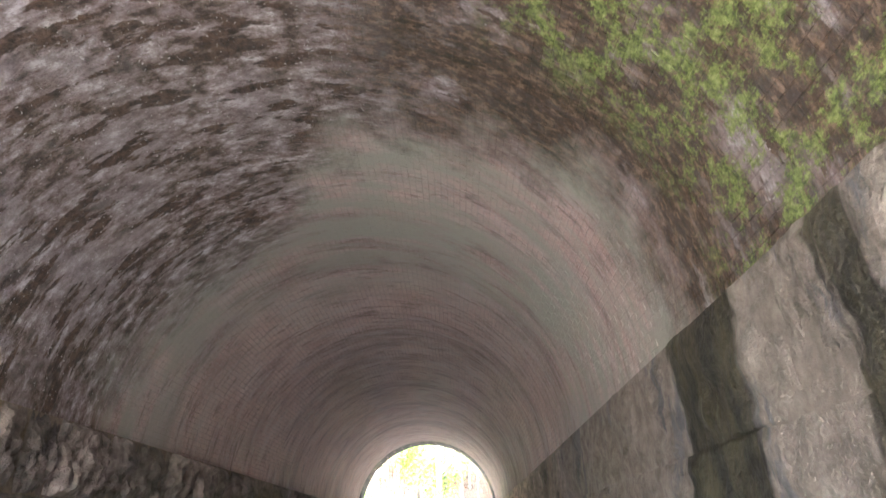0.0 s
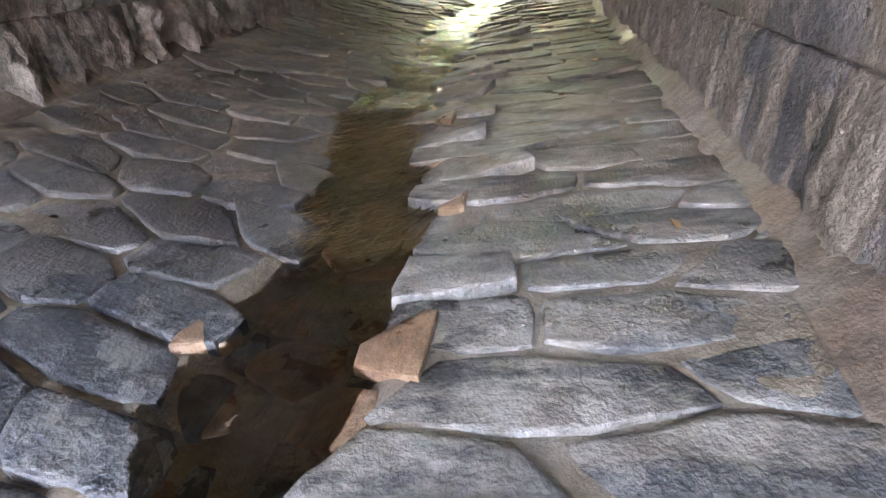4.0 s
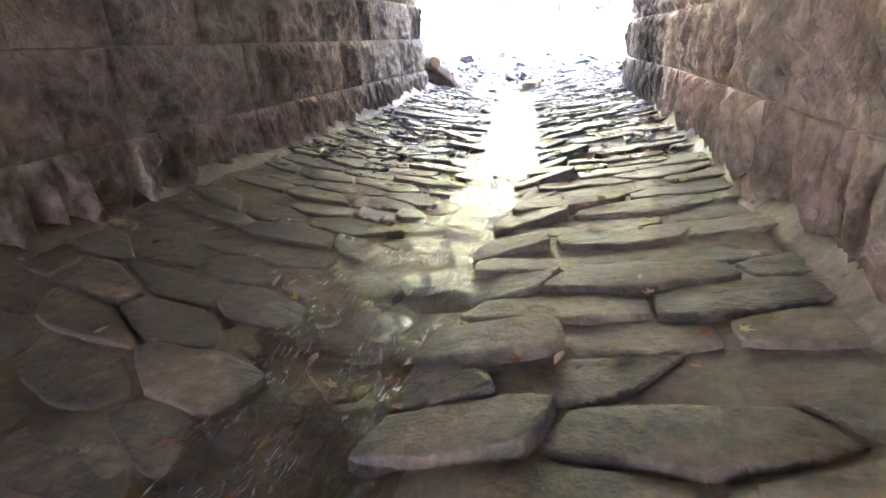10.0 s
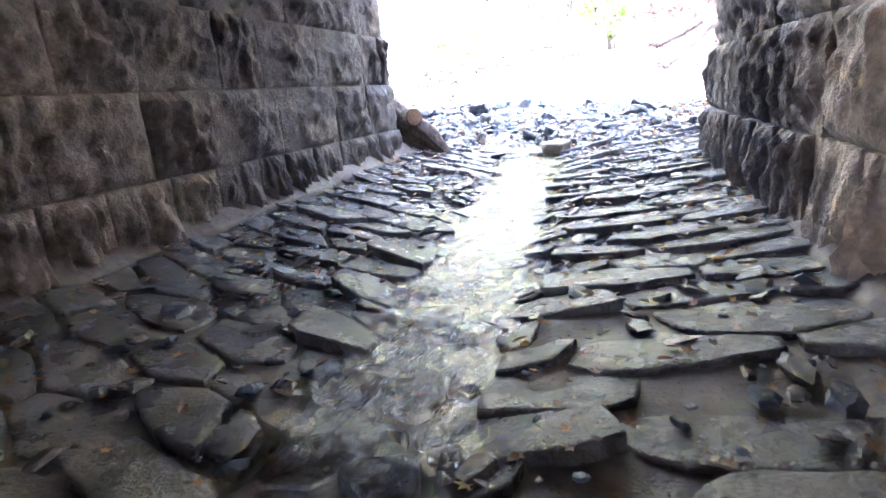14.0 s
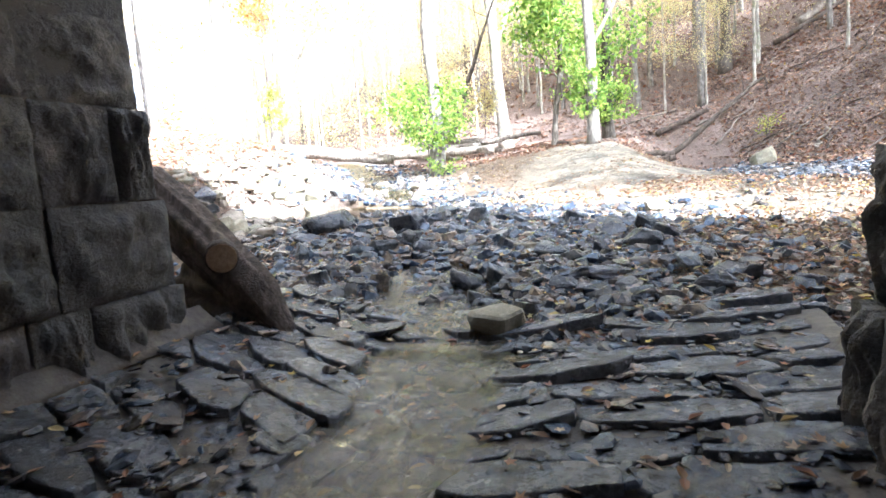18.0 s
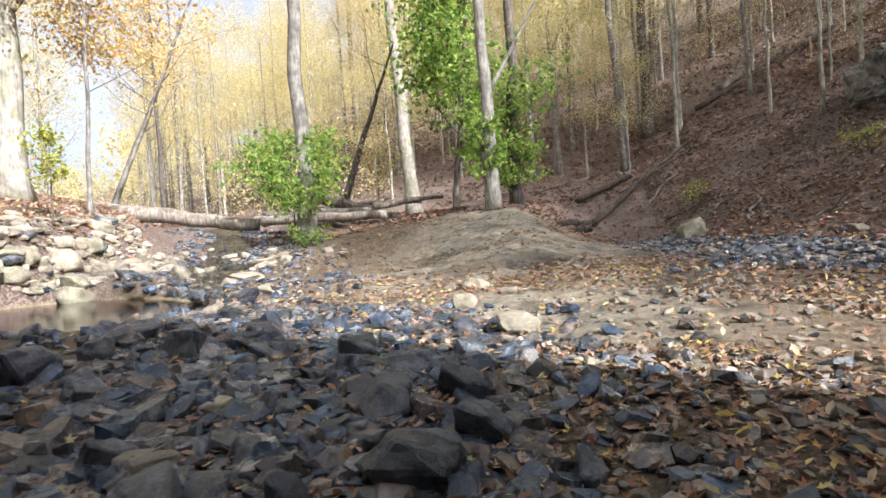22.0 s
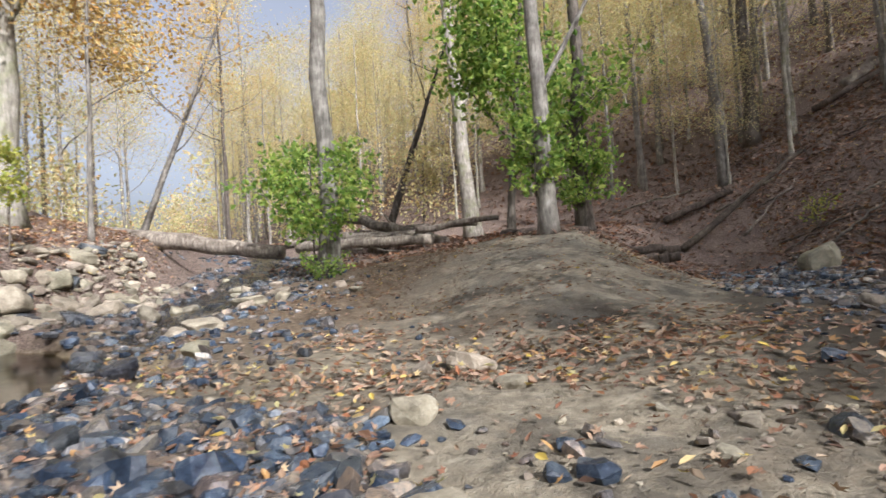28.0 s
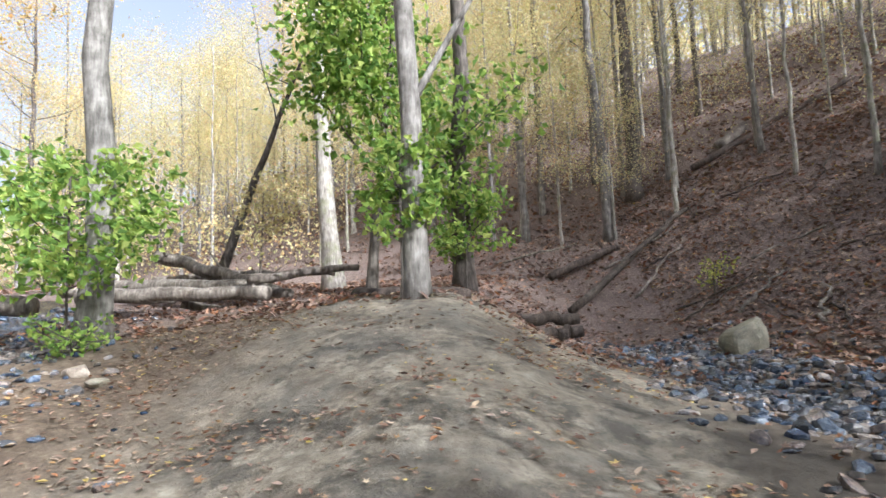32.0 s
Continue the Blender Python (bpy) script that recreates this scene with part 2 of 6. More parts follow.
def damp_and_sheen_slab(n, colour):
    """Some slabs are bare grey stone, some carry a tan skin of old mortar; a sky sheen is painted by the far mouth."""
    skin = n.band(n.noise(1.6, 6, 0.7), 0.48, 0.56)
    y = n.axis("Y")
    inside = n.maths("MULTIPLY", n.band(y, 5.0, 8.0), n.maths("SUBTRACT", 1.0, n.band(y, 17.0, 21.0)))
    colour = n.mix(n.maths("MULTIPLY", inside, 0.8), colour, n.mix(1.0, colour, (1.2, 0.95, 0.66), "MULTIPLY"))
    lime = n.maths("MULTIPLY", n.maths("MULTIPLY", n.band(y, 3.4, 4.4), n.maths("SUBTRACT", 1.0, n.band(y, 7.6, 9.0))), n.maths("MULTIPLY", n.band(n.axis("X"), -0.9, -0.4), n.band(n.noise(1.9, 6, 0.7, (0.6, 1.6, 1.0)), 0.44, 0.56)))
    colour = n.mix(n.maths("MULTIPLY", lime, 0.8), colour, n.ramp(n.noise(8, 5, 0.7), (0.35, (0.22, 0.205, 0.175)), (0.65, (0.46, 0.435, 0.39))))
    # blue-grey sheen of reflected sky, painted into the slabs by the far mouth
    mouth = n.maths("MULTIPLY", n.band(y, 19.0, 22.0), n.band(n.noise(3.0, 5, 0.7), 0.36, 0.58))
    colour = n.mix(n.maths("MULTIPLY", mouth, 0.75), colour, n.ramp(n.noise(10, 6, 0.7), (0.36, (0.07, 0.08, 0.10)), (0.64, (0.25, 0.265, 0.29))))
    middle = n.maths("MULTIPLY", n.band(y, 4.5, 7.0), n.maths("SUBTRACT", 1.0, n.band(y, 15.0, 18.0)))
    colour = n.mix(n.maths("MULTIPLY", skin, n.maths("MULTIPLY", middle, 0.5)), colour, n.ramp(n.noise(6, 5, 0.7), (0.35, (0.10, 0.08, 0.052)), (0.65, (0.25, 0.205, 0.145))))
    left = n.maths("SUBTRACT", 1.0, n.band(n.axis("X"), -1.9, -0.9))
    wet = n.maths("MULTIPLY", n.band(n.noise(1.2, 5, 0.65), 0.44, 0.58), left)
    return n.mix(n.maths("MULTIPLY", wet, 0.6), colour, (0.055, 0.047, 0.036))


def dusty(n):
    """The slabs are wet by both mouths and duller between."""
    y = n.axis("Y")
    return n.maths("MULTIPLY", n.maths("MULTIPLY", n.band(y, 4.5, 6.5), n.maths("SUBTRACT", 1.0, n.band(y, 16.0, 20.0))), 0.28)


for key, single in (("slab", False), ("slab_many", True)):
    M[key] = stone("paving_" + key, (0.028, 0.031, 0.037), (0.08, 0.083, 0.088), (0.19, 0.186, 0.175), rough=(0.07, 0.34), scale=2.5, fine=12, bump=0.034, amount=0.4, extra=damp_and_sheen_slab, spec=0.6, island=single, dry=dusty)


M["bed"] = stone("stream_bed_stone", (0.08, 0.056, 0.03), (0.22, 0.155, 0.08), (0.36, 0.28, 0.165), rough=(0.2, 0.6), scale=3.0, fine=16, bump=0.02, amount=0.35, island=True)

M["bed_dark"] = stone("wet_bed_stone", (0.012, 0.011, 0.010), (0.042, 0.038, 0.033), (0.10, 0.09, 0.075), rough=(0.1, 0.4), scale=3.0, fine=16, bump=0.02, amount=0.4, island=True)


def vault_near(n):
    """1 by the mouth, where the vault is bare and weathered, 0 within; its edge is ragged."""
    edge = n.maths("ADD", n.axis("Y"), n.maths("MULTIPLY", n.maths("SUBTRACT", n.noise(1.6, 5, 0.65), 0.5), 2.6))
    left = n.maths("SUBTRACT", 1.0, n.band(n.axis("X"), -2.6, -0.9))
    edge = n.maths("ADD", n.maths("SUBTRACT", edge, n.maths("MULTIPLY", left, 2.3)), n.maths("MULTIPLY", n.band(n.axis("X"), 0.3, 1.4), 0.6))
    return n.maths("SUBTRACT", 1.0, n.band(edge, 3.9, 4.9))


def pitted(n):
    """Coarse spalling by the mouth, faint trowel rings within."""
    near = vault_near(n)
    rough = n.maths("ADD", n.maths("MULTIPLY", n.noise(5, 6, 0.75, (1, 2.4, 1)), 7.0), n.maths("MULTIPLY", n.noise(19, 5, 0.7), 3.0))
    return n.maths("ADD", n.maths("MULTIPLY", rough, near), n.maths("MULTIPLY", n.noise(4, 3, 0.6, (0.2, 2.0, 0.2)), 1.0))


def mossy(n, colour):
    """Lime, soot and damp rings within; spalled, speckled masonry by the mouth with moss on its damp side."""
    x, y = n.axis("X"), n.axis("Y")
    near = vault_near(n)
    rings = n.band(n.noise(1.0, 3, 0.55, (0.12, 1.5, 0.12)), 0.5, 0.66)
    colour = n.mix(n.maths("MULTIPLY", rings, 0.6), colour, (0.23, 0.185, 0.165))
    pale = n.band(n.noise(2.0, 6, 0.7, (0.5, 1.6, 0.5)), 0.5, 0.62)
    colour = n.mix(n.maths("MULTIPLY", pale, 0.45), colour, (0.60, 0.55, 0.54))
    smudge = n.band(n.noise(3.4, 7, 0.75, (0.45, 2.2, 0.45)), 0.53, 0.6)
    colour = n.mix(n.maths("MULTIPLY", smudge, 0.6), colour, (0.17, 0.125, 0.11))
    fleck = n.band(n.noise(26, 3, 0.6, (1.0, 1.6, 1.0)), 0.6, 0.66)
    colour = n.mix(n.maths("MULTIPLY", fleck, 0.5), colour, (0.68, 0.64, 0.64))
    mid = n.maths("MULTIPLY", n.band(y, 2.8, 3.4), n.maths("SUBTRACT", 1.0, n.band(y, 7.0, 10.0)))
    colour = n.mix(n.maths("MULTIPLY", mid, n.band(n.noise(1.3, 5, 0.65, (0.5, 1.6, 0.5)), 0.38, 0.58)), colour, (0.42, 0.42, 0.355))
    crust = n.ramp(n.noise(4.2, 8, 0.72, (1, 1.9, 1)), (0.38, (0.04, 0.03, 0.02)), (0.45, (0.14, 0.105, 0.085)), (0.51, (0.27, 0.22, 0.21)), (0.57, (0.38, 0.335, 0.335)), (0.63, (0.66, 0.64, 0.66)))
    bloom = n.band(n.noise(1.1, 5, 0.65), 0.46, 0.6)
    crust = n.mix(n.maths("MULTIPLY", bloom, 0.45), crust, (0.42, 0.375, 0.38))
    pits = n.band(n.noise(2.4, 4, 0.6, (0.75, 2.6, 0.75)), 0.54, 0.575)
    crust = n.mix(n.maths("MULTIPLY", pits, 0.95), crust, n.ramp(n.noise(11, 4, 0.7), (0.4, (0.025, 0.018, 0.01)), (0.6, (0.12, 0.075, 0.045))))
    dots = n.band(n.noise(34, 2, 0.5), 0.68, 0.72)
    crust = n.mix(n.maths("MULTIPLY", dots, 0.8), crust, (0.74, 0.73, 0.72))
    damp = n.maths("MULTIPLY", n.band(x, -1.5, -0.4), n.band(n.noise(1.2, 5, 0.65, (1, 1.6, 1)), 0.34, 0.48))
    crust = n.mix(n.maths("MULTIPLY", damp, 0.92), crust, n.ramp(n.noise(8, 6, 0.75, (1, 2, 1)), (0.42, (0.022, 0.018, 0.008)), (0.52, (0.07, 0.045, 0.02)), (0.64, (0.25, 0.17, 0.11))))
    moss = n.maths("MULTIPLY", n.band(n.noise(3.2, 7, 0.8), 0.49, 0.56), n.maths("MULTIPLY", n.band(x, 0.1, 0.7), n.maths("SUBTRACT", 1.0, n.band(y, 2.8, 3.3))))
    crust = n.mix(n.maths("MULTIPLY", moss, 0.9), crust, n.ramp(n.noise(22, 5, 0.75), (0.38, (0.06, 0.09, 0.015)), (0.52, (0.22, 0.31, 0.06)), (0.66, (0.42, 0.50, 0.17))))
    return n.mix(n.maths("MULTIPLY", near, 0.95), colour, crust)


M["brick"] = stone("vault_brick", (0.38, 0.265, 0.24), (0.57, 0.435, 0.395), (0.68, 0.575, 0.54), scale=1.1, fine=26, bump=0.012, amount=0.04, hue=0.004, island=True, extra=mossy, relief=pitted)
M["brick_one"] = stone("vault_brick_single", (0.38, 0.265, 0.24), (0.57, 0.435, 0.395), (0.68, 0.575, 0.54), scale=1.1, fine=26, bump=0.012, amount=0.04, hue=0.004, extra=mossy, relief=pitted)
M["joint"] = stone("vault_joint", (0.27, 0.21, 0.18), (0.40, 0.325, 0.285), (0.52, 0.45, 0.405), scale=1.5, fine=30, bump=0.008, amount=0.05, extra=mossy, relief=pitted)


def stone_kinds(n, colour):
    """Blue slate, grey, rusty and tan stones lie mixed."""
    rnd = n.maths("FRACT", n.maths("MULTIPLY", n.where.outputs["Random Per Island"], 7.77))
    tint = n.ramp(rnd, (0.0, (0.62, 0.88, 1.25)), (0.36, (0.85, 1.0, 1.12)), (0.5, (1.1, 1.05, 0.95)), (0.72, (1.9, 1.5, 1.1)), (0.86, (1.5, 1.1, 0.85)), (1.0, (3.4, 3.1, 2.7)))
    return n.mix(1.0, colour, tint, "MULTIPLY")


M["rock"] = stone("creek_rock", (0.018, 0.021, 0.028), (0.05, 0.056, 0.067), (0.15, 0.15, 0.147), rough=(0.12, 0.5), scale=4, fine=28, bump=0.014, amount=0.5, hue=0.03)
M["outcrop"] = stone("outcrop_rock", (0.06, 0.06, 0.054), (0.17, 0.166, 0.15), (0.33, 0.32, 0.295), scale=1.6, fine=9, bump=0.04, amount=0.1)
M["rock_tan"] = stone("tan_rock", (0.14, 0.12, 0.085), (0.25, 0.22, 0.16), (0.38, 0.34, 0.26), scale=4, fine=28, bump=0.012, amount=0.3)
M["rock_tan_many"] = stone("tan_rocks", (0.12, 0.10, 0.075), (0.23, 0.20, 0.15), (0.36, 0.32, 0.25), scale=4, fine=28, bump=0.012, amount=0.4, island=True)
M["pebble"] = stone("creek_pebbles", (0.018, 0.021, 0.028), (0.055, 0.06, 0.07), (0.17, 0.163, 0.15), rough=(0.08, 0.42), scale=4, fine=30, bump=0.008, amount=0.45, hue=0.01, island=True, extra=stone_kinds)


def ground_material():
    n = Nodes("ground")
    big, small = n.noise(0.5, 5, 0.6), n.noise(9, 6, 0.7)
    soil = n.ramp(small, (0.3, (0.07, 0.05, 0.035)), (0.5, (0.14, 0.105, 0.07)), (0.68, (0.24, 0.19, 0.13)))
    clay = n.ramp(n.noise(5, 6, 0.65), (0.3, (0.17, 0.145, 0.105)), (0.52, (0.30, 0.26, 0.19)), (0.7, (0.42, 0.375, 0.285)))
    litter = n.ramp(n.noise(16, 6, 0.85), (0.36, (0.03, 0.021, 0.017)), (0.47, (0.11, 0.08, 0.064)), (0.56, (0.23, 0.175, 0.145)), (0.66, (0.44, 0.36, 0.31)))
    x, y = n.axis("X"), n.axis("Y")
    # bare clay on the mound and the path before it
    bare = n.maths("MULTIPLY", n.band(x, -4.5, -2.0), n.maths("SUBTRACT", 1.0, n.band(x, 2.2, 3.4)))
    bare = n.maths("MULTIPLY", bare, n.maths("MULTIPLY", n.band(y, 33.0, 34.5), n.maths("SUBTRACT", 1.0, n.band(y, 47.0, 49.0))))
    bare = n.maths("MULTIPLY", bare, n.band(big, 0.25, 0.45))
    # leaf litter on the slopes
    creek = n.maths("MULTIPLY", n.band(x, -9.0, -7.5), n.maths("SUBTRACT", 1.0, n.band(x, 6.0, 7.5)))
    creek = n.maths("MULTIPLY", creek, n.maths("SUBTRACT", 1.0, n.band(y, 47.0, 51.0)))
    colour = n.mix(creek, litter, soil)
    colour = n.mix(bare, colour, clay)
    # near-black blot painted as the shade in the hollow at the mound's foot
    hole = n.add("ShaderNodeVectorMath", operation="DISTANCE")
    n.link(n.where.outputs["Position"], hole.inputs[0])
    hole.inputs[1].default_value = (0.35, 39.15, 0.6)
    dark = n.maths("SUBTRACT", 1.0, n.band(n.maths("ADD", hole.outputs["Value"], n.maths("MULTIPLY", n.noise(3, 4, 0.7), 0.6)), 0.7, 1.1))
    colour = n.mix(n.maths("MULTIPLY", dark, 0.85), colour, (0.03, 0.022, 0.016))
    grey = n.maths("MULTIPLY", bare, n.band(n.noise(0.8, 4, 0.6), 0.48, 0.62))
    colour = n.mix(n.maths("MULTIPLY", grey, 0.6), colour, (0.15, 0.14, 0.115))
    blot = n.maths("MULTIPLY", bare, n.band(n.noise(1.3, 6, 0.72), 0.49, 0.57))
    colour = n.mix(n.maths("MULTIPLY", blot, 0.72), colour, (0.095, 0.085, 0.068))
    wob = n.maths("ADD", x, n.maths("MULTIPLY", n.noise(1.2, 4, 0.6), 1.4))
    mud = n.maths("MULTIPLY", n.maths("MULTIPLY", n.band(wob, 2.7, 3.0), n.maths("SUBTRACT", 1.0, n.band(wob, 4.0, 4.4))), n.maths("MULTIPLY", n.band(y, 35.0, 36.5), n.maths("SUBTRACT", 1.0, n.band(y, 41.5, 44.0))))
    colour = n.mix(n.maths("MULTIPLY", mud, 0.8), colour, (0.075, 0.066, 0.052))
    silt = n.maths("MULTIPLY", n.maths("MULTIPLY", n.band(x, -11.0, -9.5), n.maths("SUBTRACT", 1.0, n.band(x, -5.0, -4.2))), n.maths("MULTIPLY", n.band(y, 33.0, 33.6), n.maths("SUBTRACT", 1.0, n.band(y, 37.3, 38.2))))
    silt = n.maths("MULTIPLY", silt, n.maths("SUBTRACT", 1.0, n.band(n.axis("Z"), 0.42, 0.5)))
    colour = n.mix(n.maths("MULTIPLY", silt, 0.85), colour, n.ramp(n.noise(4, 5, 0.7), (0.35, (0.22, 0.17, 0.095)), (0.65, (0.40, 0.33, 0.21))))
    height = n.maths("ADD", n.maths("MULTIPLY", n.noise(3.5, 6, 0.7), 2.5), n.maths("ADD", small, n.noise(40, 4, 0.7)))
    return n.finish(n.vary(colour, 0.0, 0.0), 0.9, height, 0.045, 0.8, spec=0.25)


M["ground"] = ground_material()


def water_material(name, tint, scale, strength, foam_and_glints=()):
    """Shallow clear water, faintly brown: its bed shows through a rippled gloss; where it tumbles, painted white
    streaks stand for glints and bubbles.
    """
    n = Nodes(name)
    ripple = n.maths("ADD", n.noise(scale, 4, 0.55, (2.2, 0.7, 1.0), 0.6), n.maths("MULTIPLY", n.noise(scale * 3.0, 3, 0.6, (2.2, 0.7, 1.0), 0.6), 0.35))
    bump = n.add("ShaderNodeBump")
    bump.inputs["Strength"].default_value, bump.inputs["Distance"].default_value = strength, 0.05
    n.link(ripple, bump.inputs["Height"])
    clear, gloss, fresnel, both = n.add("ShaderNodeBsdfTransparent"), n.add("ShaderNodeBsdfGlossy"), n.add("ShaderNodeFresnel"), n.add("ShaderNodeMixShader")
    fresnel.inputs["IOR"].default_value = 1.6
    n.link(bump.outputs[0], fresnel.inputs["Normal"])
    n.link(bump.outputs[0], gloss.inputs["Normal"])
    gloss.inputs["Roughness"].default_value = 0.05
    n.link(n.ramp(n.noise(2.2, 4, 0.6), (0.35, tuple(0.75 * c for c in tint)), (0.65, tint)), clear.inputs[0])
    n.link(fresnel.outputs[0], both.inputs[0])
    n.link(clear.outputs[0], both.inputs[1])
    n.link(gloss.outputs[0], both.inputs[2])
    last = both.outputs[0]
    if foam_and_glints:
        y = n.axis("Y")
        place = None
        for lo, hi, much in foam_and_glints:
            here = n.maths("MULTIPLY", n.maths("MULTIPLY", n.band(y, lo, lo + 0.5), n.maths("SUBTRACT", 1.0, n.band(y, hi - 0.5, hi))), much)
            place = here if place is None else n.maths("MAXIMUM", place, here)
        # white streaks painted in for glints on the tumbling water, besides its bubbles
        streak = n.band(n.noise(26, 5, 0.7, (2.0, 0.4, 1.0), 0.8), 0.50, 0.66)
        patch = n.band(n.noise(2.6, 3, 0.6), 0.45, 0.58)
        white_streak, top = n.add("ShaderNodeBsdfDiffuse"), n.add("ShaderNodeMixShader")
        white_streak.inputs[0].default_value = (0.72, 0.70, 0.66, 1)
        n.link(n.maths("MULTIPLY", place, n.maths("MULTIPLY", streak, patch)), top.inputs[0])
        n.link(last, top.inputs[1])
        n.link(white_streak.outputs[0], top.inputs[2])
        last = top.outputs[0]
    n.link(last, n.out.inputs[0])
    return n.mat


M["stream"] = water_material("running_water", (0.94, 0.84, 0.64), 6.0, 1.0, ((8.3, 10.2, 0.3), (12.2, 18.6, 0.7), (18.6, 22.5, 0.45), (22.5, 27.4, 0.3)))
M["creek_water"] = water_material("creek_water", (0.85, 0.78, 0.64), 6.0, 0.7, ((27.8, 30.0, 0.4),))
M["pool"] = water_material("pool_water", (0.8, 0.7, 0.48), 2.5, 0.05)


def leaf_material(name, colours, through=0.45, island=True):
    n = Nodes(name)
    rnd = n.where.outputs["Random Per Island"] if island else n.add("ShaderNodeObjectInfo").outputs["Random"]
    stops = [(i / max(1, len(colours) - 1), c) for i, c in enumerate(colours)]
    colour = n.ramp(rnd, *stops)
    colour = n.mix(0.25, colour, n.ramp(n.noise(30, 2), (0.35, (0.3, 0.3, 0.3)), (0.65, (1, 1, 1))), "MULTIPLY")
    n.link(colour, n.bsdf.inputs["Base Color"])
    n.bsdf.inputs["Roughness"].default_value = 0.55
    n.bsdf.inputs["Specular IOR Level"].default_value = 0.3
    if through:
        thin, mix = n.add("ShaderNodeBsdfTranslucent"), n.add("ShaderNodeMixShader")
        mix.inputs[0].default_value = through
        n.link(colour, thin.inputs[0])
        n.link(n.bsdf.outputs[0], mix.inputs[1])
        n.link(thin.outputs[0], mix.inputs[2])
        n.link(mix.outputs[0], n.out.inputs[0])
    return n.mat


M["leaf_green"] = leaf_material("green_leaves", [(0.10, 0.19, 0.04), (0.22, 0.36, 0.07), (0.36, 0.50, 0.10), (0.52, 0.58, 0.16)], 0.6)
M["leaf_yellow"] = leaf_material("yellow_leaves", [(0.58, 0.47, 0.20), (0.69, 0.60, 0.28), (0.72, 0.66, 0.38), (0.54, 0.53, 0.22)], 0.55)
M["leaf_gold"] = leaf_material("golden_leaves", [(0.62, 0.40, 0.12), (0.68, 0.50, 0.18), (0.72, 0.58, 0.26), (0.58, 0.30, 0.09)], 0.55)
M["leaf_lime"] = leaf_material("lime_yellow_leaves", [(0.26, 0.34, 0.07), (0.42, 0.44, 0.10), (0.56, 0.52, 0.13)], 0.55)
M["leaf_far"] = leaf_material("far_leaves", [(0.66, 0.50, 0.25), (0.76, 0.67, 0.40), (0.70, 0.64, 0.32), (0.54, 0.57, 0.26), (0.70, 0.45, 0.22), (0.46, 0.51, 0.19)], 0.55)
M["litter"] = leaf_material("fallen_leaves", [(0.06, 0.038, 0.028), (0.15, 0.09, 0.06), (0.26, 0.165, 0.11), (0.10, 0.06, 0.045), (0.36, 0.25, 0.18), (0.22, 0.09, 0.055), (0.34, 0.16, 0.07), (0.46, 0.36, 0.28)], 0.1)
M["litter_pale"] = leaf_material("dry_tan_leaves", [(0.14, 0.075, 0.045), (0.28, 0.18, 0.12), (0.40, 0.285, 0.19), (0.25, 0.115, 0.07), (0.47, 0.37, 0.26), (0.20, 0.12, 0.08), (0.34, 0.15, 0.075), (0.36, 0.255, 0.17), (0.45, 0.27, 0.10), (0.18, 0.095, 0.06), (0.54, 0.42, 0.28), (0.58, 0.44, 0.08)], 0.1)


def bark_material(name, dark, mid, pale, moss=0.0):
    n = Nodes(name)
    ridges = n.noise(14, 5, 0.65, (1, 1, 0.18))
    patches = n.noise(3.2, 4, 0.6)
    colour = n.ramp(n.maths("ADD", n.maths("MULTIPLY", ridges, 0.55), n.maths("MULTIPLY", patches, 0.45)), (0.38, dark), (0.5, mid), (0.62, pale))
    colour = n.vary(colour, 0.2, 0.01)
    if moss:
        colour = n.mix(n.maths("MULTIPLY", n.band(n.noise(2.0, 4, 0.6), 0.5, 0.62), moss), colour, (0.16, 0.19, 0.05))
    return n.finish(colour, 0.85, n.maths("ADD", ridges, n.noise(50, 3, 0.6)), 0.03, 0.9, spec=0.3)


M["bark_grey"] = bark_material("grey_bark", (0.10, 0.09, 0.075), (0.20, 0.185, 0.16), (0.34, 0.32, 0.28))
M["bark_pale"] = bark_material("pale_bark", (0.15, 0.135, 0.11), (0.29, 0.265, 0.22), (0.44, 0.415, 0.36), 0.35)
M["bark_dark"] = bark_material("dark_bark", (0.045, 0.037, 0.03), (0.10, 0.085, 0.07), (0.18, 0.155, 0.13))
M["bark_log"] = bark_material("weathered_wood", (0.08, 0.065, 0.05), (0.18, 0.155, 0.125), (0.34, 0.305, 0.25))
M["log_dark"] = bark_material("wet_rotten_wood", (0.03, 0.024, 0.018), (0.075, 0.058, 0.045), (0.15, 0.12, 0.095))

# ---------------------------------------------------------------- building helpers
def mesh_of(name, verts, faces, mat=None, flat=True):
    me = bpy.data.meshes.new(name)
    me.from_pydata([tuple(map(float, v)) for v in verts], [], [tuple(map(int, f)) for f in faces])
    if mat:
        me.materials.append(mat)
    me.polygons.foreach_set("use_smooth", [not flat] * len(me.polygons) if isinstance(flat, bool) else [not q for q in flat])
    me.update()
    return me


def fast_mesh(name, verts, faces, mat, flat=True):
    """A mesh from an array of places and an array of faces that all have the same number of corners."""
    me = bpy.data.meshes.new(name)
    verts, faces = np.asarray(verts, np.float32), np.asarray(faces, np.int32)
    me.vertices.add(len(verts))
    me.vertices.foreach_set("co", verts.ravel())
    count, sides = faces.shape
    me.loops.add(count * sides)
    me.loops.foreach_set("vertex_index", faces.ravel())
    me.polygons.add(count)
    me.polygons.foreach_set("loop_start", np.arange(0, count * sides, sides, dtype=np.int32))
    me.polygons.foreach_set("use_smooth", np.full(count, not flat))
    me.materials.append(mat)
    me.update(calc_edges=True)
    me.validate()
    return me


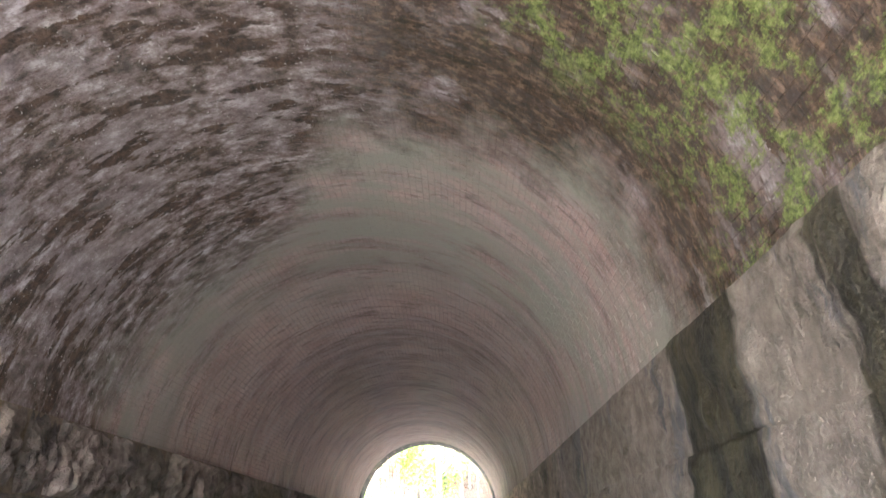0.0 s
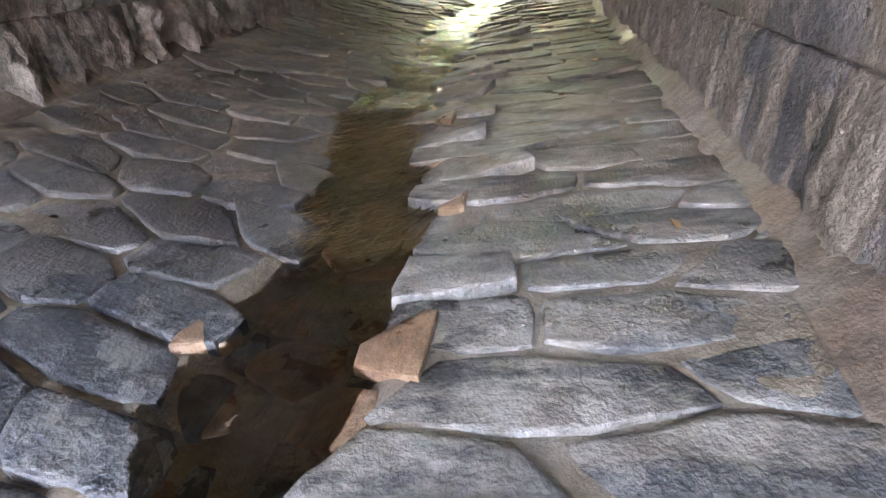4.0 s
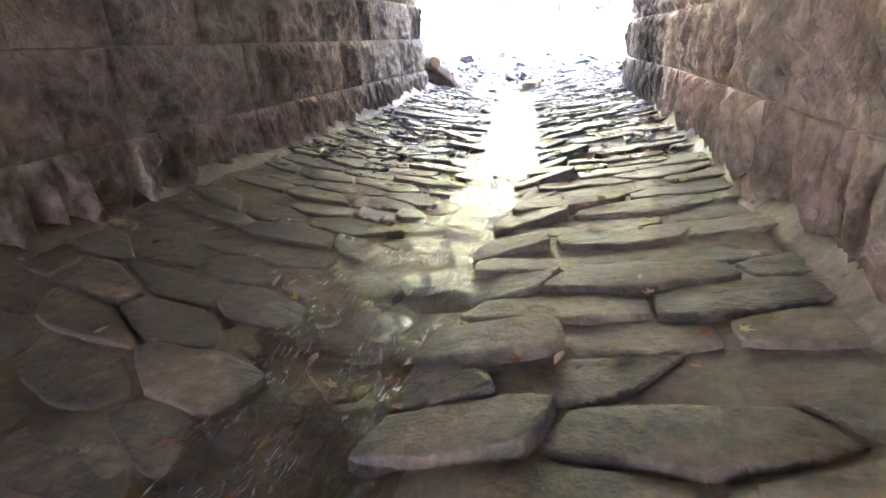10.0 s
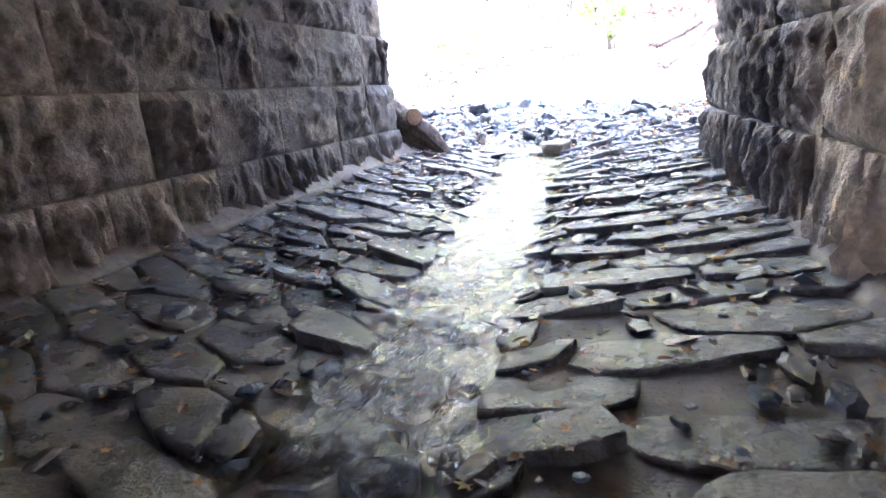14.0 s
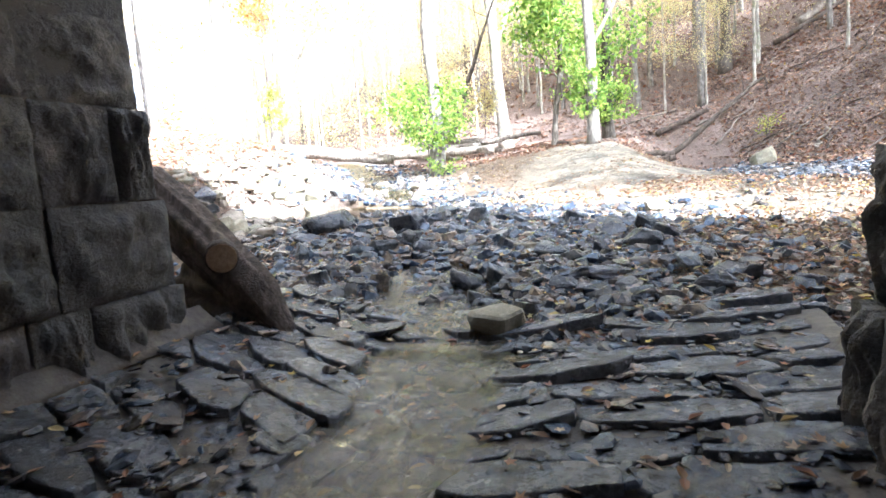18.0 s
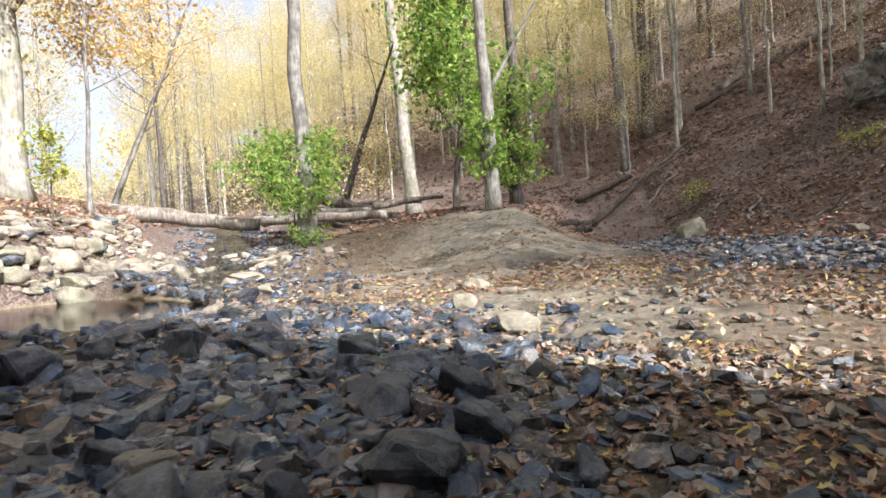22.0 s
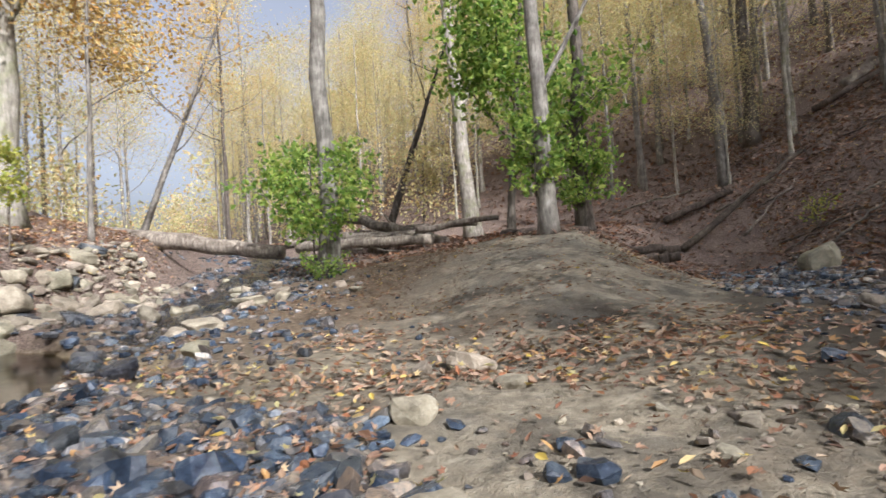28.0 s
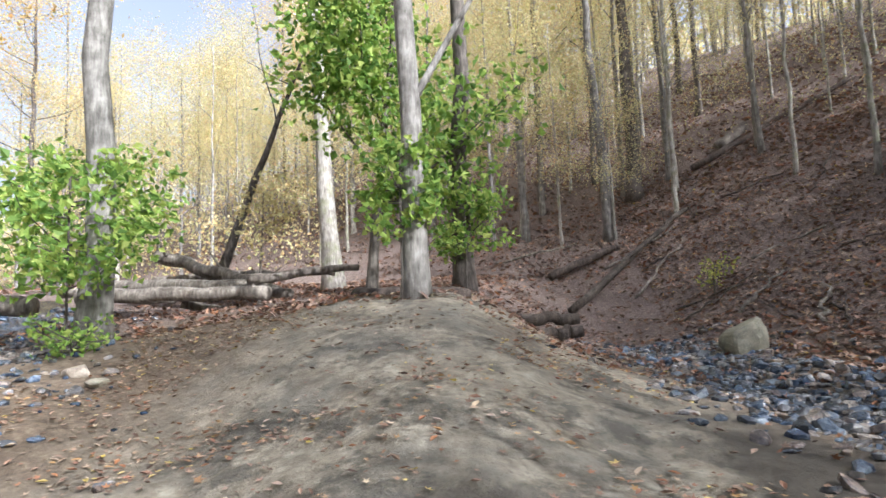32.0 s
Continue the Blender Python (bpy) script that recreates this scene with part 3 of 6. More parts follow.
def part(name, data, material, parent=None, label=""):
    """Links a bmesh or a mesh as one object, under a thing or a part."""
    if isinstance(data, bmesh.types.BMesh):
        me = bpy.data.meshes.new(name)
        data.to_mesh(me)
        data.free()
        data = me
    if material and not data.materials:
        data.materials.append(material)
    ob = new(name, data)
    if parent:
        ob.parent = parent
    if label:
        ob["label"] = label
    return ob


def thing(name, label, category, at=(0, 0, 0), group="", kind="", turn=0.0):
    ob = new(name)
    ob.empty_display_size = 0.1
    ob.matrix_world = pose(*at, 0, 0, turn)
    return tagged(ob, label, category, group, kind)


def tube(points, radii, sides=9, rough=0.0, rng=None, cap=True):
    """A tapering limb along points: its places and faces."""
    points = [Vector(p) for p in points]
    verts, faces = [], []
    for i, (p, r) in enumerate(zip(points, radii)):
        way = (points[min(i + 1, len(points) - 1)] - points[max(i - 1, 0)]).normalized()
        across = way.cross(Vector((0.31, 0.95, 0.05))).normalized()
        other = way.cross(across)
        for s in range(sides):
            a = 2 * math.pi * s / sides
            k = r * (1 + (rough * (rng.random() - 0.5) * 2 if rng else 0))
            verts.append(p + (across * math.cos(a) + other * math.sin(a)) * k)
    for i in range(len(points) - 1):
        for s in range(sides):
            a, b = i * sides + s, i * sides + (s + 1) % sides
            faces.append((a, b, b + sides, a + sides))
    if cap:
        faces.append(tuple(range(sides - 1, -1, -1)))
        faces.append(tuple(range(len(verts) - sides, len(verts))))
    return verts, faces


def join(*pieces):
    verts, faces = [], []
    for v, f in pieces:
        n = len(verts)
        verts += list(v)
        faces += [tuple(i + n for i in q) for q in f]
    return verts, faces


def rock_mesh(name, rng, size=(1, 0.8, 0.45), mat=None, worn=0.0):
    """A split stone: an irregular many-sided slab with a slanting top, its edges worn and its faces uneven."""
    bm = bmesh.new()
    n = rng.randint(5, 7)
    start, slant = rng.uniform(0, 6.28), (rng.uniform(-0.5, 0.5), rng.uniform(-0.5, 0.5))
    shift = (rng.uniform(-0.14, 0.14), rng.uniform(-0.14, 0.14))
    for k in range(n):
        a = start + 2 * math.pi * (k + rng.uniform(-0.32, 0.32)) / n
        r = 0.5 * rng.uniform(0.72, 1.08)
        x, y = math.cos(a) * r, math.sin(a) * r
        for s, z in ((rng.uniform(0.6, 0.95), -0.5), (1.0, rng.uniform(-0.25, 0.2)), (rng.uniform(0.45, 0.9), 0.42)):
            q = (x * s + shift[0] * (z > 0.3), y * s + shift[1] * (z > 0.3), z + (slant[0] * x + slant[1] * y) * (1 if z > 0.3 else 0.4))
            bm.verts.new([c * d for c, d in zip(q, size)])
    bmesh.ops.convex_hull(bm, input=bm.verts)
    bmesh.ops.delete(bm, geom=[v for v in bm.verts if not v.link_faces], context="VERTS")
    if worn:
        bmesh.ops.dissolve_limit(bm, angle_limit=0.2, verts=bm.verts, edges=bm.edges)
        bmesh.ops.bevel(bm, geom=list(bm.edges), offset=worn, segments=1, affect="EDGES", profile=0.5, clamp_overlap=True)
        bmesh.ops.triangulate(bm, faces=bm.faces)
        bmesh.ops.subdivide_edges(bm, edges=[e for e in bm.edges if e.calc_length() > 0.13], cuts=2, use_grid_fill=True)
        seed = Vector((rng.uniform(0, 50), rng.uniform(0, 50), rng.uniform(0, 50)))
        for v in bm.verts:
            p = seed + v.co * 3.0
            v.co += v.co.normalized() * (0.045 * noise.noise(p) + 0.03 * noise.noise(p * 2.6))
    bmesh.ops.triangulate(bm, faces=bm.faces)
    me = bpy.data.meshes.new(name)
    bm.to_mesh(me)
    bm.free()
    if mat:
        me.materials.append(mat)
    return me


def arrays(me):
    me.calc_loop_triangles()
    v = np.empty(len(me.vertices) * 3, np.float32)
    me.vertices.foreach_get("co", v)
    f = np.empty(len(me.loop_triangles) * 3, np.int32)
    me.loop_triangles.foreach_get("vertices", f)
    return v.reshape(-1, 3), f.reshape(-1, 3)


def scatter(name, shapes, spots, mat, flat=True):
    """One joined mesh: spots are rows of x, y, z, turn, tilt about two axes and three sizes, dealt out over the shapes."""
    spots = np.asarray(spots, float)
    vs, fs, count = [], [], 0
    for k, (v, f) in enumerate(shapes):
        mine = spots[k::len(shapes)]
        if not len(mine):
            continue
        p = v[None] * mine[:, None, 6:9]
        for axis_a, axis_b, col in ((1, 2, 4), (2, 0, 5), (0, 1, 3)):
            c, s = np.cos(mine[:, col])[:, None], np.sin(mine[:, col])[:, None]
            a, b = p[..., axis_a].copy(), p[..., axis_b].copy()
            p[..., axis_a], p[..., axis_b] = a * c - b * s, a * s + b * c
        p = p + mine[:, None, :3]
        vs.append(p.reshape(-1, 3))
        fs.append((f[None] + (np.arange(len(mine)) * len(v))[:, None, None]).reshape(-1, f.shape[1]) + count)
        count += len(mine) * len(v)
    return fast_mesh(name, np.concatenate(vs), np.concatenate(fs), mat, flat)

# ---------------------------------------------------------------- the lie of the land
CX, HALF, SPRING = -1.28, 2.75, 2.68      # the culvert's middle, half width and springing height
WIDE = 1.055                               # the vault springs a little behind the walls' faces
Y0, Y1 = -3.0, 27.1                        # its two mouths


def lerp(v, xs, ys):
    return np.interp(v, xs, ys)


def smooth(v, a, b):
    u = np.clip((v - a) / (b - a), 0, 1)
    return u * u * (3 - 2 * u)


def side_distance(x, y, line):
    """Signed distance from a line of points: positive on its right-hand side."""
    x, y = np.asarray(x, float), np.asarray(y, float)
    best, sign = np.full(x.shape, 1e9), np.ones(x.shape)
    for (ax, ay), (bx, by) in zip(line, line[1:]):
        dx, dy = bx - ax, by - ay
        u = np.clip(((x - ax) * dx + (y - ay) * dy) / (dx * dx + dy * dy), 0, 1)
        d = np.hypot(x - ax - u * dx, y - ay - u * dy)
        side = np.where((x - ax) * dy - (y - ay) * dx >= 0, 1.0, -1.0)
        near = d < best - 1e-9
        best, sign = np.where(near, d, best), np.where(near, side, sign)
    return best * sign


HILL_TOE = [(9.5, -60), (9.5, 25), (8.4, 38), (6.4, 50), (3, 57), (-2, 62), (-9, 65), (-22, 71), (-52, 90), (-150, 160), (-600, 420)]
BANK_TOE = [(-9, -60), (-6.6, 24), (-7.4, 31), (-9.5, 35.5), (-11.3, 42), (-15.5, 48), (-26, 57), (-60, 77), (-200, 130), (-640, 340)]


def wave(x, y, f, p=0.0):
    return np.sin(f * x + 1.7 * np.sin(0.6 * f * y + p) + p) * np.cos(0.9 * f * y + 1.3 * np.sin(0.7 * f * x) + 2 * p)


LATTICE = np.random.RandomState(23).uniform(-1, 1, (128, 128))


def lumps(x, y, f, shift=0.0):
    """Smooth random unevenness between -1 and 1, with f lumps to the metre."""
    u, v = np.asarray(x, float) * f + 37.1 + shift * 11.7, np.asarray(y, float) * f + 11.3 + shift * 5.3
    i, j = np.floor(u).astype(int), np.floor(v).astype(int)
    a, b = u - i, v - j
    a, b = a * a * (3 - 2 * a), b * b * (3 - 2 * b)
    p = lambda di, dj: LATTICE[(i + di) % 128, (j + dj) % 128]
    return (p(0, 0) * (1 - a) + p(1, 0) * a) * (1 - b) + (p(0, 1) * (1 - a) + p(1, 1) * a) * b


def culvert_floor(x, y):
    x, y = np.asarray(x, float), np.asarray(y, float)
    mid = lerp(y, [-10, 0, 12, 20, 24, 27, 29], [-0.64, -0.60, -0.58, -0.56, -0.50, -0.40, -0.29])
    u = (x - CX) / HALF
    return mid + np.where(u < -0.05, 0.36 * (u + 0.05) ** 2 * 1.05, 0.22 * np.clip(u, 0, 2) ** 2)


def ground(x, y):
    x, y = np.asarray(x, float), np.asarray(y, float)
    along = y + 0.45 * np.clip(-x - 4, 0, 200)
    z_main = lerp(along, [-80, -10, 24, 27.2, 28.5, 30, 33, 36, 38, 41, 44, 48, 52, 56, 70, 90, 250], [-3, -0.75, -0.55, -0.42, -0.28, -0.06, 0.14, 0.34, 0.46, 0.68, 0.95, 1.35, 1.7, 2.1, 3.2, 4.2, 9])
    z_side = lerp(y, [-80, -10, 24, 27.2, 28.5, 30, 33, 36, 38, 41, 50, 56, 60, 70, 250], [-3, -0.75, -0.55, -0.42, -0.28, -0.06, 0.14, 0.34, 0.46, 0.56, 0.75, 0.95, 1.9, 3.0, 9])
    w = smooth(x, -5, 0)
    z = z_main * (1 - w) + z_side * w
    # the near path, a low rise on the side of the tributary
    z = z + 0.10 * smooth(x, 0.3, 3) * smooth(y, 31, 34) * (1 - smooth(y, 40, 44))
    # mound
    top = lerp(y, [37.0, 38.2, 39.4, 40.6, 43.5, 46.4, 50.6, 56, 64], [0.35, 0.52, 0.80, 0.98, 1.70, 2.10, 2.38, 2.7, 3.2])
    left = lerp(y, [37, 38.5, 41.3, 43.5, 46, 50, 56], [-0.6, -1.4, -3.0, -6.0, -9.2, -11, -13])
    right = lerp(y, [37, 39, 41, 44, 47, 50, 56], [1.8, 2.6, 3.0, 2.9, 2.4, 1.9, 2.5])
    ridge = lerp(y, [37, 40.5, 43.5, 46.4, 52], [0.5, 0.0, -0.7, -1.2, -1.2])
    u = np.where(x < ridge, (ridge - x) / np.maximum(ridge - left, 0.5), (x - ridge) / np.maximum(right - ridge, 0.5))
    flank = np.where(x < ridge, 1 - smooth(u, 0.0, 1.05), 1 - smooth(u, 0.0, 1.0))
    z = z + np.clip(top - z, 0, 9) * np.clip(flank, 0, 1) * np.where(u < 1, 1, 0) * smooth(y, 36.6, 38.0)
    # gully of the tributary
    gx = lerp(y, [30, 36, 42, 48, 56, 60], [6.5, 6.0, 5.0, 3.9, 3.4, 2.5])
    z = z - 0.30 * np.exp(-((x - gx) / 1.3) ** 2) * smooth(y, 33, 39) * (1 - smooth(y, 52, 60))
    # hillside
    d = side_distance(x, y, HILL_TOE)
    steep = lerp(y, [20, 50, 60, 75, 120], [0.62, 0.62, 0.60, 0.58, 0.55])
    z = z + np.where(d > 0, steep * np.sqrt(d * d + 0.8) - steep * 0.9, 0) * (1 - 0.35 * smooth(d, 30, 120))
    z = z + 0.30 * np.exp(-((d - 0.3) / 0.5) ** 2) * smooth(y, 44, 48) * (1 - smooth(y, 56, 60))
    # left bank: a cut edge, then a slope
    e = -side_distance(x, y, BANK_TOE)
    cut = lerp(y, [26, 31, 36, 40, 48, 60], [0.9, 1.0, 1.45, 1.25, 0.9, 0.6])
    z = z + cut * smooth(e, -0.3, 0.9) + np.where(e > 0, 0.25 * e, 0) + 0.24 * np.clip(e - 5, 0, 60)
    # unseen slope added behind the first mouth, to keep low sky light out
    z = z + 0.36 * np.clip(-11.0 - y, 0, 45)
    # unevenness
    rough = np.clip(0.035 + 0.012 * np.abs(x + 1), 0, 0.25) * smooth(np.hypot(x, y - 30), 2, 10)
    z = z + rough * wave(x, y, 0.55) + 0.03 * wave(x, y, 1.7, 1.0) + 0.012 * wave(x, y, 5.1, 2.0)
    return z

# ---------------------------------------------------------------- the culvert
LEFT, RIGHT = CX - HALF, CX + HALF
rng = random.Random(4)


def stream_mid(y):
    return lerp(y, [-12, 0, 4, 6, 8.2, 12, 14, 17, 18.8, 21, 25, 26.9, 28.2, 29.5, 31, 33, 35, 37.5, 41, 45, 50, 56, 70], [-0.6, -0.6, -0.7, -0.65, -1.15, -1.1, -1.2, -0.95, -0.9, -1.05, -1.4, -1.5, -2.0, -2.4, -3.3, -4.6, -6.0, -6.4, -8.3, -10.6, -14, -19, -33])


def stream_half(y):
    return lerp(y, [-12, 2, 6, 8, 12, 14.5, 17, 19, 22, 25, 27, 28.5, 31, 33, 35, 37, 40, 70], [0.5, 0.35, 0.45, 0.5, 0.5, 0.7, 0.5, 0.65, 0.65, 0.72, 0.9, 1.05, 0.85, 1.2, 2.0, 1.2, 1.0, 1.2])


def channel_depth(x, y):
    u = np.abs(np.asarray(x, float) - stream_mid(y)) / stream_half(y)
    return 0.10 * (1 - smooth(u, 0.55, 1.15))


def floor_top(x, y):
    return culvert_floor(x, y) - channel_depth(x, y)


# mortar bed of the floor, a thick sheet between the walls: flush with the slabs where it is whole, washed out of the joints elsewhere
def mortar_depth(x, y):
    left = lerp(y, [-3, 3, 5, 7, 12, 17, 20, 30], [0.05, 0.045, 0.022, 0.016, 0.012, 0.014, 0.042, 0.05])
    right = lerp(y, [-3, 2, 4, 5, 8, 11, 13, 17, 20, 30], [0.05, 0.04, 0.014, 0.010, 0.009, 0.016, 0.026, 0.034, 0.045, 0.05])
    d = np.where(x < -1.2, left, right)
    d = d - 0.008 * smooth(x, 0.3, 1.1) - 0.014 * (1 - smooth(x, LEFT + 0.2, LEFT + 1.0)) * (1 - smooth(y, 17, 20))
    return np.maximum(d * (1 + 0.9 * lumps(x, y, 0.9)) + 0.010 * lumps(x, y, 2.3, 2), -0.012)


xs, ys = np.linspace(LEFT - 0.05, RIGHT + 0.05, 150), np.linspace(Y0 - 0.4, Y1 + 0.9, 800)
gx, gy = np.meshgrid(xs, ys)
gz = floor_top(gx, gy) - mortar_depth(gx, gy) + 0.010 * lumps(gx, gy, 3.2, 6) + 0.009 * lumps(gx, gy, 6.5, 3) + 0.004 * lumps(gx, gy, 14.0, 4)
idx = np.arange(gx.size).reshape(gx.shape)
quads = np.stack([idx[:-1, :-1], idx[:-1, 1:], idx[1:, 1:], idx[1:, :-1]], -1).reshape(-1, 4)
floor = part("floor", fast_mesh("floor", np.stack([gx, gy, gz], -1).reshape(-1, 3), quads, M["floor_mortar"], False), None)
tagged(floor, "culvert floor of stone slabs set in tan mortar, wet along the stream", "floor", kind="structure")


def half_plane(poly, nx, ny, d):
    """The part of a convex outline on the inner side of a line."""
    out = []
    for (ax, ay), (bx, by) in zip(poly, poly[1:] + poly[:1]):
        fa, fb = nx * ax + ny * ay - d, nx * bx + ny * by - d
        if fa <= 0:
            out.append((ax, ay))
        if (fa < 0) != (fb < 0) and fa != fb:
            k = fa / (fa - fb)
            out.append((ax + (bx - ax) * k, ay + (by - ay) * k))
    return out


def fitted_stones(long, deep, slant, x_lo, x_hi, jitter, gap, r):
    """Outlines of stones fitted to one another in rough rows across the floor."""
    k0, k1 = int(-6 / long), int(4 / long)
    rows = int((29.2 - Y0) / deep)
    seeds = {}
    for j in range(-1, rows + 1):
        for k in range(k0, k1 + 1):
            seeds[k, j] = (k + 0.5 * (j % 2) + r.uniform(-jitter[0], jitter[0]), j + r.uniform(-jitter[1], jitter[1]))
    for (k, j), (u, v) in seeds.items():
        poly = [(u - 1.6, v - 1.6), (u + 1.6, v - 1.6), (u + 1.6, v + 1.6), (u - 1.6, v + 1.6)]
        for dk in (-2, -1, 0, 1, 2):
            for dj in (-2, -1, 0, 1, 2):
                other = seeds.get((k + dk, j + dj))
                if other and (dk or dj) and poly:
                    nx, ny = other[0] - u, other[1] - v
                    poly = half_plane(poly, nx, ny, nx * (u + other[0]) / 2 + ny * (v + other[1]) / 2)
        poly = [(a * long, Y0 + b * deep + slant * (a * long + 1.2)) for a, b in poly]
        mid_y = sum(q[1] for q in poly) / len(poly)
        poly = half_plane(half_plane(poly, 1, 0, x_hi(mid_y) + r.uniform(0.0, 0.3) * (x_hi(mid_y) < 0.5)), -1, 0, -x_lo(mid_y) + r.uniform(0.0, 0.3) * (x_lo(mid_y) > -2.5))
        if len(poly) < 3:
            continue
        cx, cy = sum(q[0] for q in poly) / len(poly), sum(q[1] for q in poly) / len(poly)
        for (ax, ay), (bx, by) in list(zip(poly, poly[1:] + poly[:1])):
            size = math.hypot(bx - ax, by - ay)
            if size > 1e-4:
                nx, ny = (by - ay) / size, (ax - bx) / size
                poly = half_plane(poly, nx, ny, nx * ax + ny * ay - gap * r.choice((0.2, 0.5, 1.0, 1.0, 2.4))) if poly else poly
        if len(poly) < 3:
            continue
        area = 0.5 * abs(sum(ax * by - bx * ay for (ax, ay), (bx, by) in zip(poly, poly[1:] + poly[:1])))
        if area > 0.02 and Y0 < cy < 28.7 and r.random() > 0.05:
            yield poly, cx, cy


def slab_shape(poly, cx, cy, lift, tilt, r):
    """A split slab with a ragged rim and an uneven top: places round its middle, and faces."""
    line = []
    for (ax, ay), (bx, by) in zip(poly, poly[1:] + poly[:1]):
        n = max(1, int(math.hypot(bx - ax, by - ay) / 0.10))
        line += [(ax + (bx - ax) * i / n, ay + (by - ay) * i / n) for i in range(n)]
    n = len(line)
    line = [((line[i - 1][0] + 6 * line[i][0] + line[(i + 1) % n][0]) / 8, (line[i - 1][1] + 6 * line[i][1] + line[(i + 1) % n][1]) / 8) for i in range(n)]
    base = float(floor_top(cx, cy)) + lift
    fall = (float(floor_top(cx + 0.2, cy)) - float(floor_top(cx - 0.2, cy))) / 0.4 + r.uniform(-0.03, 0.03)
    seed = Vector((r.uniform(0, 60), r.uniform(0, 60), 0))
    verts, faces = [], []
    for ring, (keep, inset, z) in enumerate(((1, 0.0, -0.10), (1, 0.002, -0.012), (1, 0.010, -0.001), (1, 0.045, 0.001), (0.55, 0.0, 0.002))):
        for x, y in line:
            q = seed + Vector((x, y, 0)) * 5
            d = math.hypot(x - cx, y - cy) or 1e-6
            rag = 0.022 * noise.noise(q) + 0.012 * noise.noise(q * 3.1)
            k = keep * max(0.35, (d - inset + rag) / d)
            px, py = cx + (x - cx) * k, cy + (y - cy) * k
            w = seed + Vector((px, py, 3)) * 4
            rough = (0.012 * noise.noise(w) + 0.010 * noise.noise(w * 2.7) + 0.006 * noise.noise(w * 6)) if ring else 0
            verts.append((px - cx, py - cy, base + z + fall * (px - cx) - tilt * (py - cy) + rough))
    verts.append((0, 0, base + 0.004))
    for ring in range(4):
        for k in range(n):
            a, b = ring * n + k, ring * n + (k + 1) % n
            faces.append((a, b, b + n, a + n))
    faces += [(4 * n + k, 4 * n + (k + 1) % n, 5 * n) for k in range(n)]
    if sum(ax * by - bx * ay for (ax, ay), (bx, by) in zip(poly, poly[1:] + poly[:1])) < 0:
        faces = [f[::-1] for f in faces]
    return verts, faces, [True] * (2 * n) + [False] * (3 * n)


stones = []
edge = lambda side, wide: (lambda y: float(stream_mid(y)) + side * wide * float(stream_half(y)))
for kind, rows in (
    ("right", fitted_stones(0.98, 0.36, 0.03, edge(1, 0.72), lambda y: RIGHT - 0.06, (0.30, 0.17), 0.014, rng)),
    ("left", fitted_stones(0.80, 0.38, -0.28, lambda y: LEFT + 0.06, edge(-1, 0.75), (0.34, 0.24), 0.016, rng)),
    ("bed", fitted_stones(0.44, 0.34, 0.0, edge(-1, 0.78), edge(1, 0.75), (0.36, 0.36), 0.03, rng)),
):
    for poly, cx, cy in rows:
        wild = float(lerp(cy, [-3, 3, 6, 12, 17, 22], [0.013, 0.012, 0.011, 0.013, 0.015, 0.018]))
        tilt = float(lerp(cy, [0, 4, 8, 12, 17, 22], [0.03, 0.02, 0.015, 0.05, 0.07, 0.08])) * rng.uniform(-0.1, 1.5)
        if kind == "bed":
            wild, tilt = 0.017, rng.uniform(-0.12, 0.16)
        stones.append((poly, cx, cy, rng.gauss(0.004, wild), tilt, kind))
stones.sort(key=lambda s: 0 if (3.0 < s[2] < 8 and s[1] > -2.2) or 17.5 < s[2] < 27 else 1)
rest, rest_bed, rest_sides, bed_sides = [], [], [], []
for k, (poly, cx, cy, lift, tilt, kind) in enumerate(stones):
    verts, faces, sides = slab_shape(poly, cx, cy, lift, tilt, rng)
    bed = kind == "bed" and cy < 12.5
    if k < 300:
        part("bed_stone" if kind == "bed" else "paving_slab", mesh_of("slab", verts, faces, M["bed" if bed else "bed_dark" if kind == "bed" else "slab"], sides), None, floor).location = (cx, cy, 0)
    else:
        (rest_bed if bed else rest).append(([(a + cx, b + cy, c) for a, b, c in verts], faces))
        (bed_sides if bed else rest_sides).extend(sides)
others = part("paving_slabs", mesh_of("paving_slabs", *join(*rest), M["slab_many"], rest_sides), None, floor)
others["kind"] = "stuff"
others = part("bed_stones", mesh_of("bed_stones", *join(*rest_bed), M["bed"], bed_sides), None, floor)
others["kind"] = "stuff"


